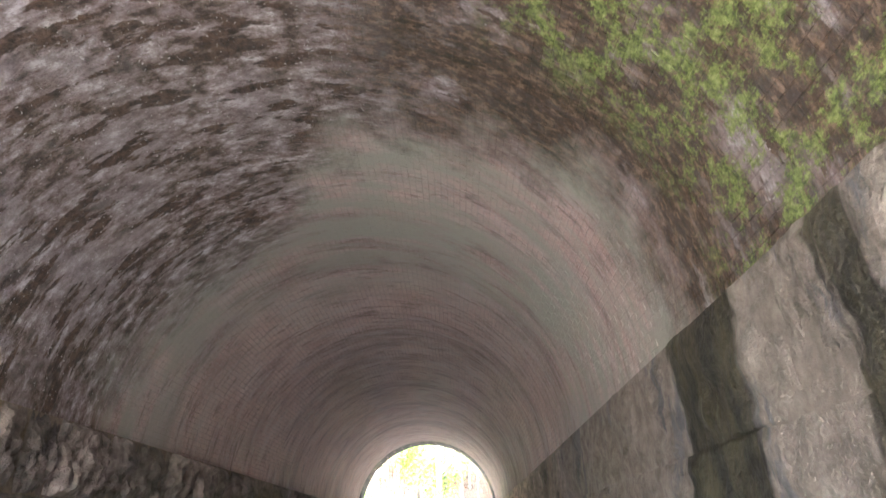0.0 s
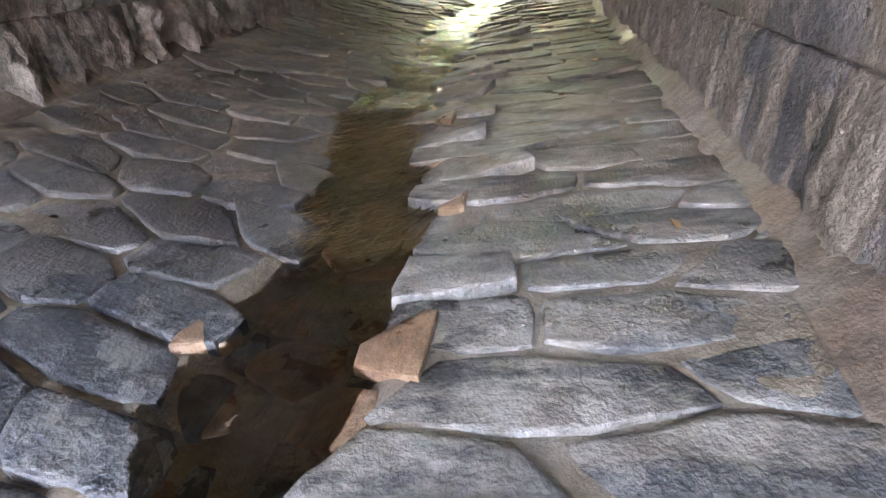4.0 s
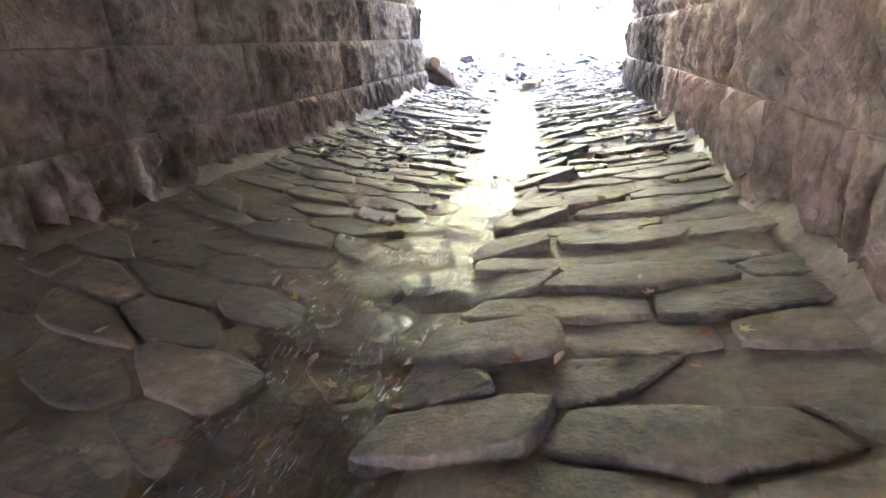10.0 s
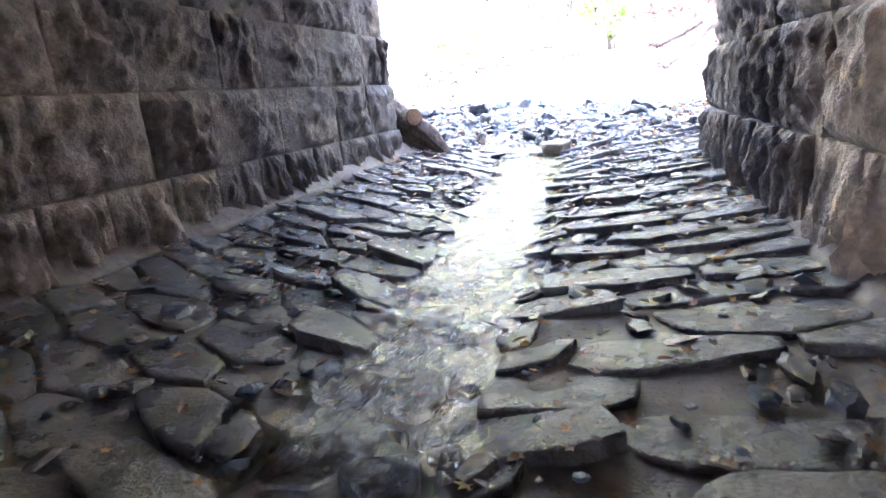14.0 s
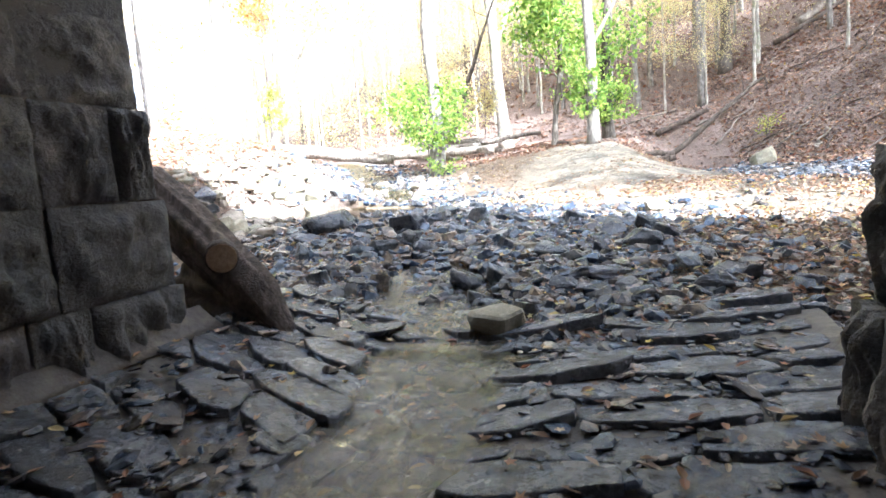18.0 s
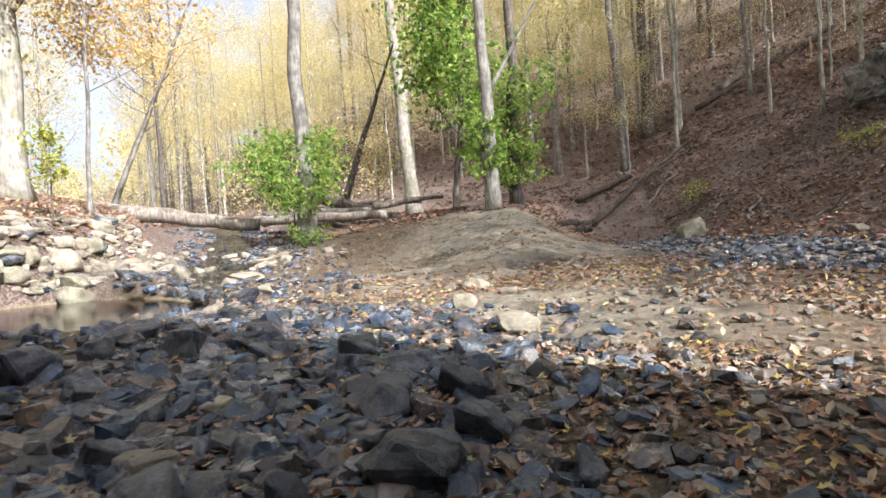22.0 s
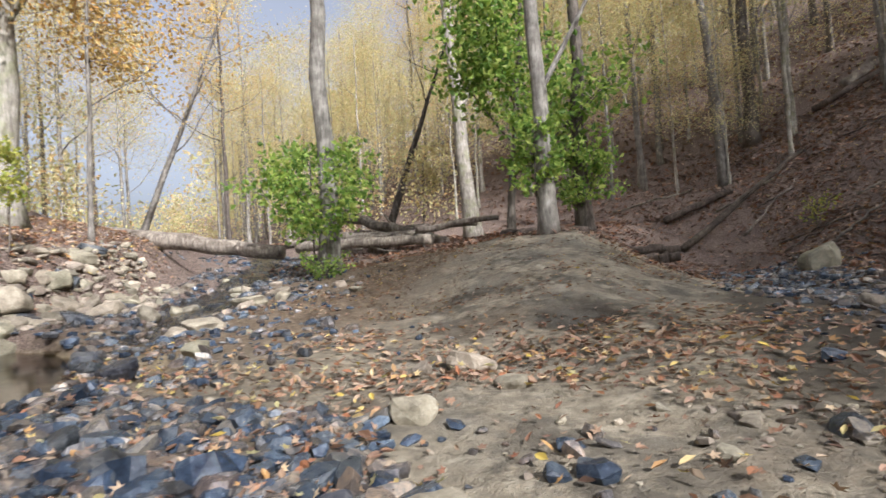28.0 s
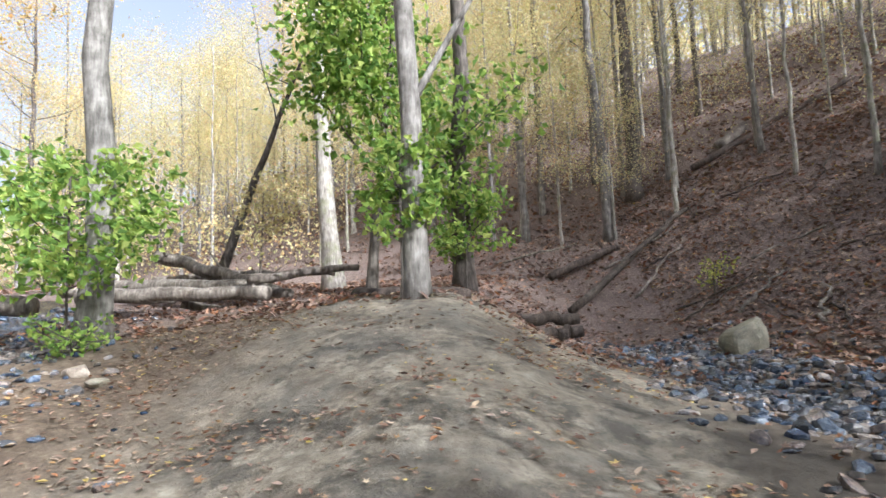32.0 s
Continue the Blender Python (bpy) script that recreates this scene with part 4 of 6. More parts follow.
# side walls: a core with coursed rock-faced blocks on it
def block_mesh(name, r, low=0.3):
    """A rock-faced block: unit wide and high, its rugged face standing out along +x."""
    ny, nz = 26, 18
    verts, faces = [], []
    seed = Vector((r.uniform(0, 90), r.uniform(0, 90), r.uniform(0, 90)))
    planes = [(r.uniform(0.35, 1.0), r.uniform(-1.5, 1.5), r.uniform(-1.2, 1.2)) for _ in range(6)]
    for j in range(nz + 1):
        for i in range(ny + 1):
            u, v = i / ny - 0.5, j / nz - 0.5
            rim = low + (1 - low) * min(1.0, (9 if low > 0.2 else 10) * (0.5 - max(abs(u), abs(v))))
            q = seed + Vector((u * 2.2, v * 1.6, 0))
            chisel = min(a + b * u + c * v for a, b, c in planes)
            gouge = noise.noise(seed + Vector((u * 13, v * 3.2, 0)))
            bulge = 0.15 + chisel + 0.3 * noise.noise(q) + 0.6 * noise.noise(q * 2.7) + 0.42 * gouge + 0.2 * noise.noise(q * 9)
            verts.append((0.12 * noise.noise(q * 3) + rim * max(0.05, bulge), u * (1 + 0.02 * noise.noise(q * 4) * (rim < low + 0.05)), v * (1 + 0.03 * noise.noise(q * 5) * (rim < low + 0.05))))
    for j in range(nz):
        for i in range(ny):
            a = j * (ny + 1) + i
            faces.append((a, a + 1, a + ny + 2, a + ny + 1))
    ring = [i for i in range(ny + 1)] + [(j + 1) * (ny + 1) - 1 for j in range(1, nz + 1)] + [nz * (ny + 1) + i for i in range(ny - 1, -1, -1)] + [j * (ny + 1) for j in range(nz - 1, 0, -1)]
    top, n = len(verts), len(ring)
    for k in ring:
        verts.append((-3.2, verts[k][1], verts[k][2]))
    for k in range(n):
        a, b = ring[k], ring[(k + 1) % n]
        faces.append((b, a, top + k, top + (k + 1) % n))
    return mesh_of(name, verts, faces, M["wall_block"], False)


BLOCKS = [block_mesh("stone_block", rng, 0.42) for _ in range(12)]
BULGY = [block_mesh("stone_block", rng, 0.12) for _ in range(12)]
COURSES = [-0.72, 0.34, 1.15, 1.95, SPRING]
ENDS = {"wall_left": 26.9, "wall_right": 26.2}


def box(lo, hi):
    (a, b, c), (d, e, f) = lo, hi
    v = [(a, b, c), (d, b, c), (d, e, c), (a, e, c), (a, b, f), (d, b, f), (d, e, f), (a, e, f)]
    return v, [(3, 2, 1, 0), (4, 5, 6, 7), (0, 1, 5, 4), (1, 2, 6, 5), (2, 3, 7, 6), (3, 0, 4, 7)]


for name, x, out in (("wall_left", LEFT, 1), ("wall_right", RIGHT, -1)):
    lo, hi = sorted((x - out * 0.012, x - out * 0.9))
    end = ENDS[name]
    wall = part(name, mesh_of(name, *box((lo, Y0 + 0.7, -1.2), (hi, end - 0.8, SPRING)), M["mortar"]), None)
    tagged(wall, "culvert side wall of coursed rock-faced grey-brown stone blocks", "wall", kind="structure")
    for c, (z0, z1) in enumerate(zip(COURSES, COURSES[1:])):
        y, stop = Y0 + 0.05 + (0.3 if c % 2 else 0), end - 0.07 * c
        while y < stop - 0.15:
            rubble = out > 0 and y < 11
            long = min(rng.uniform(0.45, 0.9) if c == 0 else rng.uniform(0.35, 0.8) if rubble else rng.uniform(0.6, 1.5), stop - y)
            if stop - y - long < 0.4:
                long = stop - y
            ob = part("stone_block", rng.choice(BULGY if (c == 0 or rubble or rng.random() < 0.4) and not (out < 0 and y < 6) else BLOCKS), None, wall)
            bulge = rng.uniform(0.10, 0.17) + (0.04 if rubble else 0) if not (out < 0 and y < 12) else rng.uniform(0.05, 0.075)
            gap = 0.035 if c == 0 else 0.02
            lean = 0.26 * float(smooth(y, 19.5, 25)) * (1 - 0.22 * c) if out < 0 else 0.0
            ob.matrix_basis = Matrix.Translation((x + out * (0.02 - 0.012 * c + lean), y + long / 2, (z0 + z1) / 2)) @ Matrix.Diagonal((bulge * out, (long - gap) * out, z1 - z0 - 0.016, 1))
            y += long

# foot of the right-hand wall near the entrance: a low ledge of mortar
for name, x, out in (("wall_footing", LEFT, 1), ("wall_footing", RIGHT, -1)):
    ys = np.linspace(Y0, Y1, 260)
    verts, faces = [], []
    for y in ys:
        f = float(floor_top(x + out * 0.1, y))
        w = 0.11 + 0.035 * float(lumps(x, y, 1.3, 5)) + 0.02 * float(lumps(x, y, 4.0, 6))
        if out < 0:
            w += float(lerp(y, [2.5, 3.2, 4.8, 5.4], [0, 0.08, 0.08, 0]))
        up = 0.02 * float(lumps(x + 3, y, 2.2, 7))
        verts += [(x - out * 0.02, y, f - 0.1), (x + out * (w + 0.12), y, f - 0.05), (x + out * (w + 0.03), y, f + 0.012 + 0.4 * up), (x + out * 0.75 * w, y, f + 0.07 + up), (x - out * 0.02, y, f + 0.17 + up)]
    for k in range(len(ys) - 1):
        for j in range(4):
            a = k * 5 + j
            faces.append((a, a + 1, a + 6, a + 5) if out < 0 else (a + 5, a + 6, a + 1, a))
    tagged(part(name, mesh_of(name, verts, faces, M["floor_mortar"], False), None), "tan mortar fillet along the foot of the wall", "trim", kind="structure")

# brick vault: a shell, bricks on it
steps = 48
verts, faces = [], []
for y in (Y0 + 0.6, Y1 - 0.6):
    for rad in (HALF + 0.004, HALF + 0.7):
        for k in range(steps + 1):
            a = math.pi * k / steps
            verts.append((CX + WIDE * rad * math.cos(a), y, SPRING + rad * math.sin(a)))
n = steps + 1
for k in range(steps):
    faces += [(k, k + 1, 2 * n + k + 1, 2 * n + k), (n + k + 1, n + k, 3 * n + k, 3 * n + k + 1), (k + 1, k, n + k, n + k + 1), (2 * n + k, 2 * n + k + 1, 3 * n + k + 1, 3 * n + k)]
vault = part("ceiling", mesh_of("ceiling", verts, faces, M["joint"]), None)
tagged(vault, "brick barrel vault of the culvert, limy and mossy near its mouth", "ceiling", kind="structure")
rows_n, brick_l = 112, 0.235
cols_n = int((Y1 - 0.6 - Y0) / brick_l)
r_np = np.random.RandomState(3)
k, c = np.meshgrid(np.arange(rows_n), np.arange(cols_n), indexing="ij")
a0 = math.pi * (k + 0.03) / rows_n
a1 = math.pi * (k + 0.97) / rows_n
y0 = Y0 + c * brick_l + 0.005 + (k % 2) * brick_l / 2
y1 = np.minimum(y0 + brick_l - 0.012, Y1)
near = y0 < np.where(k > rows_n * 0.58, 6.8, 4.3)
rugged = np.array([[noise.noise((i * 0.16, j * 0.45, 3.0)) + 0.7 * noise.noise((i * 0.5, j * 1.1, 8.0)) for j in range(cols_n)] for i in range(rows_n)])
deep = np.where(near, 0.002 + 0.003 * rugged, r_np.uniform(-0.0015, 0.0015, k.shape))
lost = near & (rugged < -0.5) & (r_np.rand(*k.shape) < 0.8)
face_r = HALF - deep + np.where(lost, 0.05, 0)
back_r = HALF + 0.06
corners = []
for rad, inset in ((face_r, 0.004), (back_r, 0.0)):
    for aa, s in ((a0, 1), (a1, -1)):
        for yy, q in ((y0, 1), (y1, -1)):
            ang = aa + s * inset / HALF
            corners.append(np.stack([CX + WIDE * rad * np.cos(ang), yy + q * inset, SPRING + rad * np.sin(ang)], -1))
bricks = np.stack([v.reshape(-1, 3) for v in corners], 1)          # each: eight corners
pattern = np.array([(0, 1, 3, 2), (0, 4, 5, 1), (2, 3, 7, 6), (0, 2, 6, 4), (1, 5, 7, 3)])
own = np.zeros(k.shape, bool)
own[24:34, 14:29] = True
own[78:88, 14:29] = True
mine = np.nonzero(own.ravel())[0][:300]
keep = np.ones(k.size, bool)
keep[mine] = False
some = bricks[keep]
joined = part("bricks", fast_mesh("bricks", some.reshape(-1, 3), (pattern[None] + 8 * np.arange(len(some))[:, None, None]).reshape(-1, 4), M["brick"]), None, vault)
joined["kind"] = "stuff"

# headwalls at both mouths, with the arch through them
for name, ya, yb, turn in (("headwall_near", Y0, Y0 + 0.7, 0), ("headwall_far", Y1 - 1.4, Y1 - 0.3, 0)):
    back = -0.35 if "far" in name else 0.0
    pieces = [box((-13, ya, -1.5), (LEFT - 0.03, yb + back, 9.0)), box((RIGHT + 0.03, ya + back, -1.5), (8.0, yb + 3 * back, 9.0)), box((8.0, ya + back, -1.5), (13.0, yb + 3 * back, 4.9))]
    for s in range(24):
        a, b = math.pi * s / 24, math.pi * (s + 1) / 24
        xa, xb = CX + WIDE * HALF * math.cos(a), CX + WIDE * HALF * math.cos(b)
        za, zb = SPRING + HALF * math.sin(a), SPRING + HALF * math.sin(b)
        v = [(xa, ya, za), (xb, ya, zb), (xb, ya, 9.0), (xa, ya, 9.0), (xa, yb, za), (xb, yb, zb), (xb, yb, 9.0), (xa, yb, 9.0)]
        pieces.append((v, [(0, 1, 2, 3), (7, 6, 5, 4), (0, 4, 5, 1), (3, 2, 6, 7)]))
    wall = part(name, mesh_of(name, *join(*pieces), M["wall_block"]), None)
    tagged(wall, "stone headwall of the culvert with a round arch", "wall", kind="structure")

# the bank of earth over the culvert
xs, ys = np.linspace(-70, 70, 60), np.linspace(Y0 + 0.3, Y1 - 0.3, 24)
gx, gy = np.meshgrid(xs, ys)
gz = np.minimum(10.5, 8.8 + 0.4 * np.minimum(gy - Y0, Y1 - gy)) + 0.15 * wave(gx, gy, 0.5) - 4.2 * smooth(gx, 7.5, 11.0)
idx = np.arange(gx.size).reshape(gx.shape)
quads = np.stack([idx[:-1, :-1], idx[:-1, 1:], idx[1:, 1:], idx[1:, :-1]], -1).reshape(-1, 4)
tagged(part("embankment", fast_mesh("embankment", np.stack([gx, gy, gz], -1).reshape(-1, 3), quads, M["ground"], False), None), "earth embankment over the culvert, strewn with leaves", "ground", kind="structure")


def water_strip(name, ys, level, mat, label, wide=1.0, chop=None):
    verts, faces, n = [], [], 25
    for y in ys:
        k = float(chop(y)) if chop else 0.6
        for j in range(n):
            u = j / (n - 1) * 2 - 1
            x = float(stream_mid(y)) + u * float(stream_half(y)) * wide
            verts.append((x, y, level(x, y) + k * (0.007 * float(lumps(x * 1.8, y * 0.8, 4.2, 8)) + 0.008 * float(lumps(x * 2.0, y * 0.8, 9.0, 9)))))
    for k in range(len(ys) - 1):
        for j in range(n - 1):
            a = k * n + j
            faces.append((a, a + 1, a + n + 1, a + n))
    ob = part(name, mesh_of(name, verts, faces, mat, False), None)
    return tagged(ob, label, "water", kind="structure")


water_strip("water_culvert", np.arange(Y0 - 0.4, 27.6, 0.06), lambda x, y: float(culvert_floor(stream_mid(y), y)) - 0.045 + 0.012 * math.sin(y * 3.1) + 0.009 * math.sin(y * 9.1), M["stream"], "shallow stream running over the stone floor", 1.12, lambda y: lerp(y, [0, 5, 7, 9, 12, 14, 16, 18, 20, 24, 27], [0.8, 0.5, 0.7, 1.4, 1.0, 2.0, 1.8, 1.6, 2.2, 1.9, 1.4]))

# strands of brown algae combed out by the current
r_alga = np.random.RandomState(15)
verts, faces = [], []
for _ in range(2700):
    y = r_alga.choice((r_alga.uniform(5.7, 8.4), r_alga.uniform(8.4, 12.5)), p=(0.72, 0.28))
    u = r_alga.uniform(-0.95, 0.8)
    x = float(stream_mid(y)) + u * float(stream_half(y))
    z = float(culvert_floor(stream_mid(y), y)) - 0.045 + r_alga.uniform(-0.012, 0.018)
    long, wide, a = r_alga.uniform(0.10, 0.38), r_alga.uniform(0.003, 0.010), r_alga.normal(0.35, 0.25)
    base = len(verts)
    for k in range(4):
        f = k / 3
        px, py = x - long * f * math.sin(a + 0.4 * f), y - long * f * math.cos(a + 0.4 * f)
        w = wide * (1 - 0.8 * f)
        verts += [(px - w, py, z + 0.006 * math.sin(5 * f)), (px + w, py, z + 0.006 * math.sin(5 * f) + 0.003)]
    faces += [(base + 2 * k, base + 2 * k + 1, base + 2 * k + 3, base + 2 * k + 2) for k in range(3)]
M["algae"] = leaf_material("brown_algae", [(0.14, 0.085, 0.03), (0.28, 0.20, 0.085), (0.38, 0.30, 0.15), (0.22, 0.11, 0.04), (0.31, 0.26, 0.11)], 0.2)
tagged(part("stream_algae", mesh_of("stream_algae", verts, faces, M["algae"]), None), "tan and brown algae combed along the stream bed", "algae", kind="stuff")

# ---------------------------------------------------------------- the land
POOL = 0.42


def pool_reach(x, y):
    """1 at the pool's rim, less within."""
    return np.hypot((x + 7.1 + 0.6 * (y - 35.4)) / 3.0, (y - 35.4) / 2.3) + 0.10 * wave(x, y, 1.4)


def land(x, y):
    """The ground as it lies, with the bed of the stream cut into it."""
    x, y = np.asarray(x, float), np.asarray(y, float)
    z = ground(x, y)
    u = np.abs(x - stream_mid(y)) / stream_half(y)
    z = z - lerp(y, [26, 28, 33, 35, 37, 40, 70], [0.10, 0.16, 0.14, 0.05, 0.05, 0.2, 0.2]) * (1 - smooth(u, 0.5, 1.25)) * (y > 26.5)
    # the pool and its rim; the hollow in the mound's foot
    e = pool_reach(x, y)
    z = np.where((e < 1) & (z < POOL + 0.5), np.minimum(z, POOL - 0.14 * (1 - e * e)), z)
    z = np.where(e >= 1, np.maximum(z, POOL + 0.05 - 0.5 * np.clip(e - 1.15, 0, 9)), z)
    z = z - 0.16 * np.exp(-((x - 0.4) ** 2 + (y - 39.2) ** 2) / 0.25)
    crest = smooth(y, 37, 39.5) * (1 - smooth(y, 48, 52)) * smooth(x, -7, -5) * (1 - smooth(x, 2.4, 3.4))
    z = z + crest * (0.06 * lumps(x, y, 0.9, 3) + 0.035 * lumps(x, y, 2.4, 4) + 0.012 * lumps(x, y, 6.0, 5))
    under = (np.abs(x - CX) < HALF + 0.5) & (y > Y0 - 0.2) & (y < Y1 + 0.4)
    return np.where(under, z - 0.5, z)


def graded(lo, hi, fine_lo, fine_hi, fine, grow=1.16, top=14.0):
    mid = list(np.arange(fine_lo, fine_hi, fine))
    a, step = fine_lo, fine
    left = []
    while a > lo:
        step = min(step * grow, top)
        a -= step
        left.append(a)
    b, step, right = mid[-1], fine, []
    while b < hi:
        step = min(step * grow, top)
        b += step
        right.append(b)
    return np.array(left[::-1] + mid + right)


xs, ys = graded(-420, 420, -9.5, 8.5, 0.13), graded(-220, 520, 26.6, 48.0, 0.13)
gx, gy = np.meshgrid(xs, ys)
gz = land(gx, gy)
idx = np.arange(gx.size).reshape(gx.shape)
quads = np.stack([idx[:-1, :-1], idx[:-1, 1:], idx[1:, 1:], idx[1:, :-1]], -1).reshape(-1, 4)
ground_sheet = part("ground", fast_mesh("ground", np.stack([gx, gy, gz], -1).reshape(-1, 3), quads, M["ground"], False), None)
tagged(ground_sheet, "wooded ravine floor of clay, gravel and fallen leaves", "ground", kind="structure")


def creek_level(x, y):
    m = float(stream_mid(y))
    return float(ground(m, y)) - float(lerp(y, [26, 28, 32, 34, 36, 38, 70], [0.05, 0.06, 0.05, 0.06, 0.1, 0.09, 0.1]))


water_strip("water_creek", np.arange(27.4, 34.0, 0.15), creek_level, M["creek_water"], "shallow creek trickling between dark stones", 1.3)
water_strip("water_upstream", np.arange(37.6, 62.0, 0.3), creek_level, M["creek_water"], "riffle of the creek above the pool", 1.2)
verts = [(-7.1 + 3.3 * math.cos(a) - 1.52 * math.sin(a), 35.4 + 2.55 * math.sin(a), POOL) for a in np.linspace(0, 2 * math.pi, 40, endpoint=False)]
tagged(part("water_pool", mesh_of("water_pool", verts, [tuple(range(40))], M["pool"]), None), "still brown pool in the creek bed", "water", kind="structure")

# ---------------------------------------------------------------- stones
rng = random.Random(11)
r_np = np.random.RandomState(11)
STONES = [rock_mesh("rock", rng, (1, rng.uniform(0.6, 0.9), rng.uniform(0.28, 0.55)), M["rock"], 0.025) for _ in range(18)]
TANS = [rock_mesh("rock", rng, (1, rng.uniform(0.7, 0.9), rng.uniform(0.38, 0.6)), M["rock_tan"], 0.035) for _ in range(8)]
SMALL = [arrays(rock_mesh("pebble", rng, (1, rng.uniform(0.6, 0.9), rng.uniform(0.22, 0.5)))) for _ in range(14)]


def in_pool(x, y, wide=1.0):
    near = pool_reach(np.asarray(x, float), np.asarray(y, float)) < wide
    return near & (land(x, y) < POOL + 0.12) if np.any(near) else near


def swept(x, y, r):
    """Running water and the trodden clay are mostly clear of stones and leaves."""
    if y < 34 and abs(x - float(stream_mid(y))) < 0.8 * float(stream_half(y)):
        return r.rand() < 0.8
    a, b = 0.8 * (x - 1.6) - 0.6 * (y - 34.6), 0.6 * (x - 1.6) + 0.8 * (y - 34.6)
    return math.hypot(a / 2.6, b / 1.15) + 0.15 * float(lumps(x, y, 1.1)) < 1 and r.rand() < 0.86


def put_rock(x, y, size, turn=0.0, tall=1.0, tan=False, tilt=0.0, label="", sink=0.25, shape=None):
    if in_pool(x, y, 0.97):
        return None
    pool = TANS if tan else STONES
    me = pool[shape if shape is not None else rng.randrange(len(pool))]
    ob = part("rock", me, None)
    high = max(v.co.z for v in me.vertices)
    ob.matrix_world = Matrix.Translation((x, y, float(land(x, y)) + high * size * tall * (1 - 2 * sink))) @ Euler((tilt, tilt * 0.6, turn)).to_matrix().to_4x4() @ Matrix.Diagonal((size, size, size * tall, 1))
    return tagged(ob, label or ("tan weathered stone on the creek bank" if tan else "dark grey angular stone in the creek bed"), "rock", "creek rocks")


# the stones that stand out
IN_WATER = [(-2.65, 27.95, 1.05, 0.2, 0.22), (-3.9, 28.6, 0.7, 1.2, 0.6), (-1.94, 29.45, 0.68, 2.2, 0.9), (-2.57, 29.2, 0.4, 0.6, 0.8), (-3.5, 29.6, 0.55, 1.2, 0.7), (-3.8, 30.9, 0.6, 0.4, 0.8)]
ON_BED = [(-3.75, 31.95, 0.85, 0.4, 1.1), (-0.36, 29.4, 0.85, 0.15, 0.5), (-0.25, 31.7, 0.66, 1.6, 1.3), (0.22, 30.85, 0.72, 0.2, 1.1), (-1.02, 30.35, 0.55, 2.5, 1.0), (-0.86, 32.65, 0.42, 0.8, 1.2), (-5.5, 31.4, 0.75, 0.2, 0.8), (0.52, 29.95, 0.4, 1.3, 0.8), (0.3, 32.0, 0.5, 0.0, 1.2), (-2.0, 29.0, 0.5, 0.0, 0.5)]
FLAT = [(0.78, 28.7, 0.66, 0.1, 0.3), (1.15, 28.25, 1.25, 0.05, 0.2), (0.15, 27.95, 0.8, 0.0, 0.25), (1.1, 29.4, 0.7, 0.3, 0.45)]
BLUE = [(-3.45, 32.9, 0.78, 0.7, 0.9), (-2.68, 32.75, 0.72, 2.3, 1.0), (-0.92, 32.95, 0.62, 1.0, 1.1), (-0.28, 33.0, 0.55, 1.9, 1.1), (0.08, 33.35, 0.32, 0.4, 1.3), (-1.58, 33.55, 0.4, 2.8, 0.9), (-2.2, 33.45, 0.58, 1.2, 0.7), (-1.88, 32.9, 0.4, 0.5, 1.1), (-1.92, 34.55, 0.32, 0.2, 0.9), (-2.92, 34.5, 0.4, 1.7, 0.8), (-0.8, 33.5, 0.3, 0.9, 1.0), (-5.4, 32.1, 1.3, 0.2, 0.8)]
BY_POOL = [(-5.9, 36.6, 0.75, 0.5, 0.8), (-5.3, 36.5, 0.6, 1.5, 0.9), (-4.7, 36.2, 0.55, 2.5, 0.9), (-4.1, 36.0, 0.6, 0.3, 0.7), (-4.4, 35.4, 0.5, 1.1, 0.8), (5.9, 41.7, 0.6, 1.0, 1.0), (4.85, 40.7, 0.55, 0.3, 0.8)]
put_rock(-1.26, 28.05, 0.80, 0.3, 0.95, True, 0.12, "flat tan and grey slab standing in the shallow creek", 0.1)
TAN = [(0.5, 34.0, 0.62, 0.9, 1.0), (-0.38, 35.6, 0.5, 0.5, 1.15), (-0.85, 36.75, 0.36, 1.5, 1.0), (0.1, 36.5, 0.38, 2.6, 0.9), (-0.5, 37.1, 0.6, 0.2, 0.7), (-3.33, 34.2, 0.52, 1.3, 1.1), (-6.1, 39.2, 1.1, 0.2, 0.5), (-7.1, 41.5, 1.1, 0.5, 0.5), (5.1, 48.9, 1.3, 0.4, 1.2), (3.85, 40.6, 0.55, 2.0, 0.8), (8.0, 43.7, 0.7, 0.9, 0.9)]
for rows, label, tan in ((IN_WATER, "smooth blue-grey stone standing in the shallow creek", False), (ON_BED, "dark angular boulder on the creek bed", False), (FLAT, "flat grey-brown slab at the culvert's mouth", False), (BLUE, "blue-black angular stone with a wet sheen", False), (BY_POOL, "dark stone heaped beside the water", False), (TAN, "pale tan stone lying in leaves on the clay path", True)):
    for x, y, size, turn, tall in rows:
        put_rock(x, y, size, turn, tall, tan, rng.uniform(-0.2, 0.2), label, 0.2 if rows is not FLAT else 0.3)
# tan stones piled along the left bank and at the pool's far rim
for k in range(95):
    y = rng.uniform(32.0, 42)
    toe = float(lerp(y, [31, 35.5, 42, 48], [-7.4, -9.3, -11.3, -15.5]))
    put_rock(toe + rng.gauss(0.1, 0.5), y, rng.uniform(0.3, 0.95), rng.uniform(0, 3), rng.uniform(0.6, 1.1), rng.random() < 0.75, rng.uniform(-0.3, 0.3))
for k in range(35):
    y = rng.uniform(37.5, 46)
    put_rock(float(stream_mid(y)) + rng.gauss(0.6, 1.5), y, rng.uniform(0.25, 0.8), rng.uniform(0, 3), rng.uniform(0.6, 1.0), rng.random() < 0.6, rng.uniform(-0.2, 0.2))
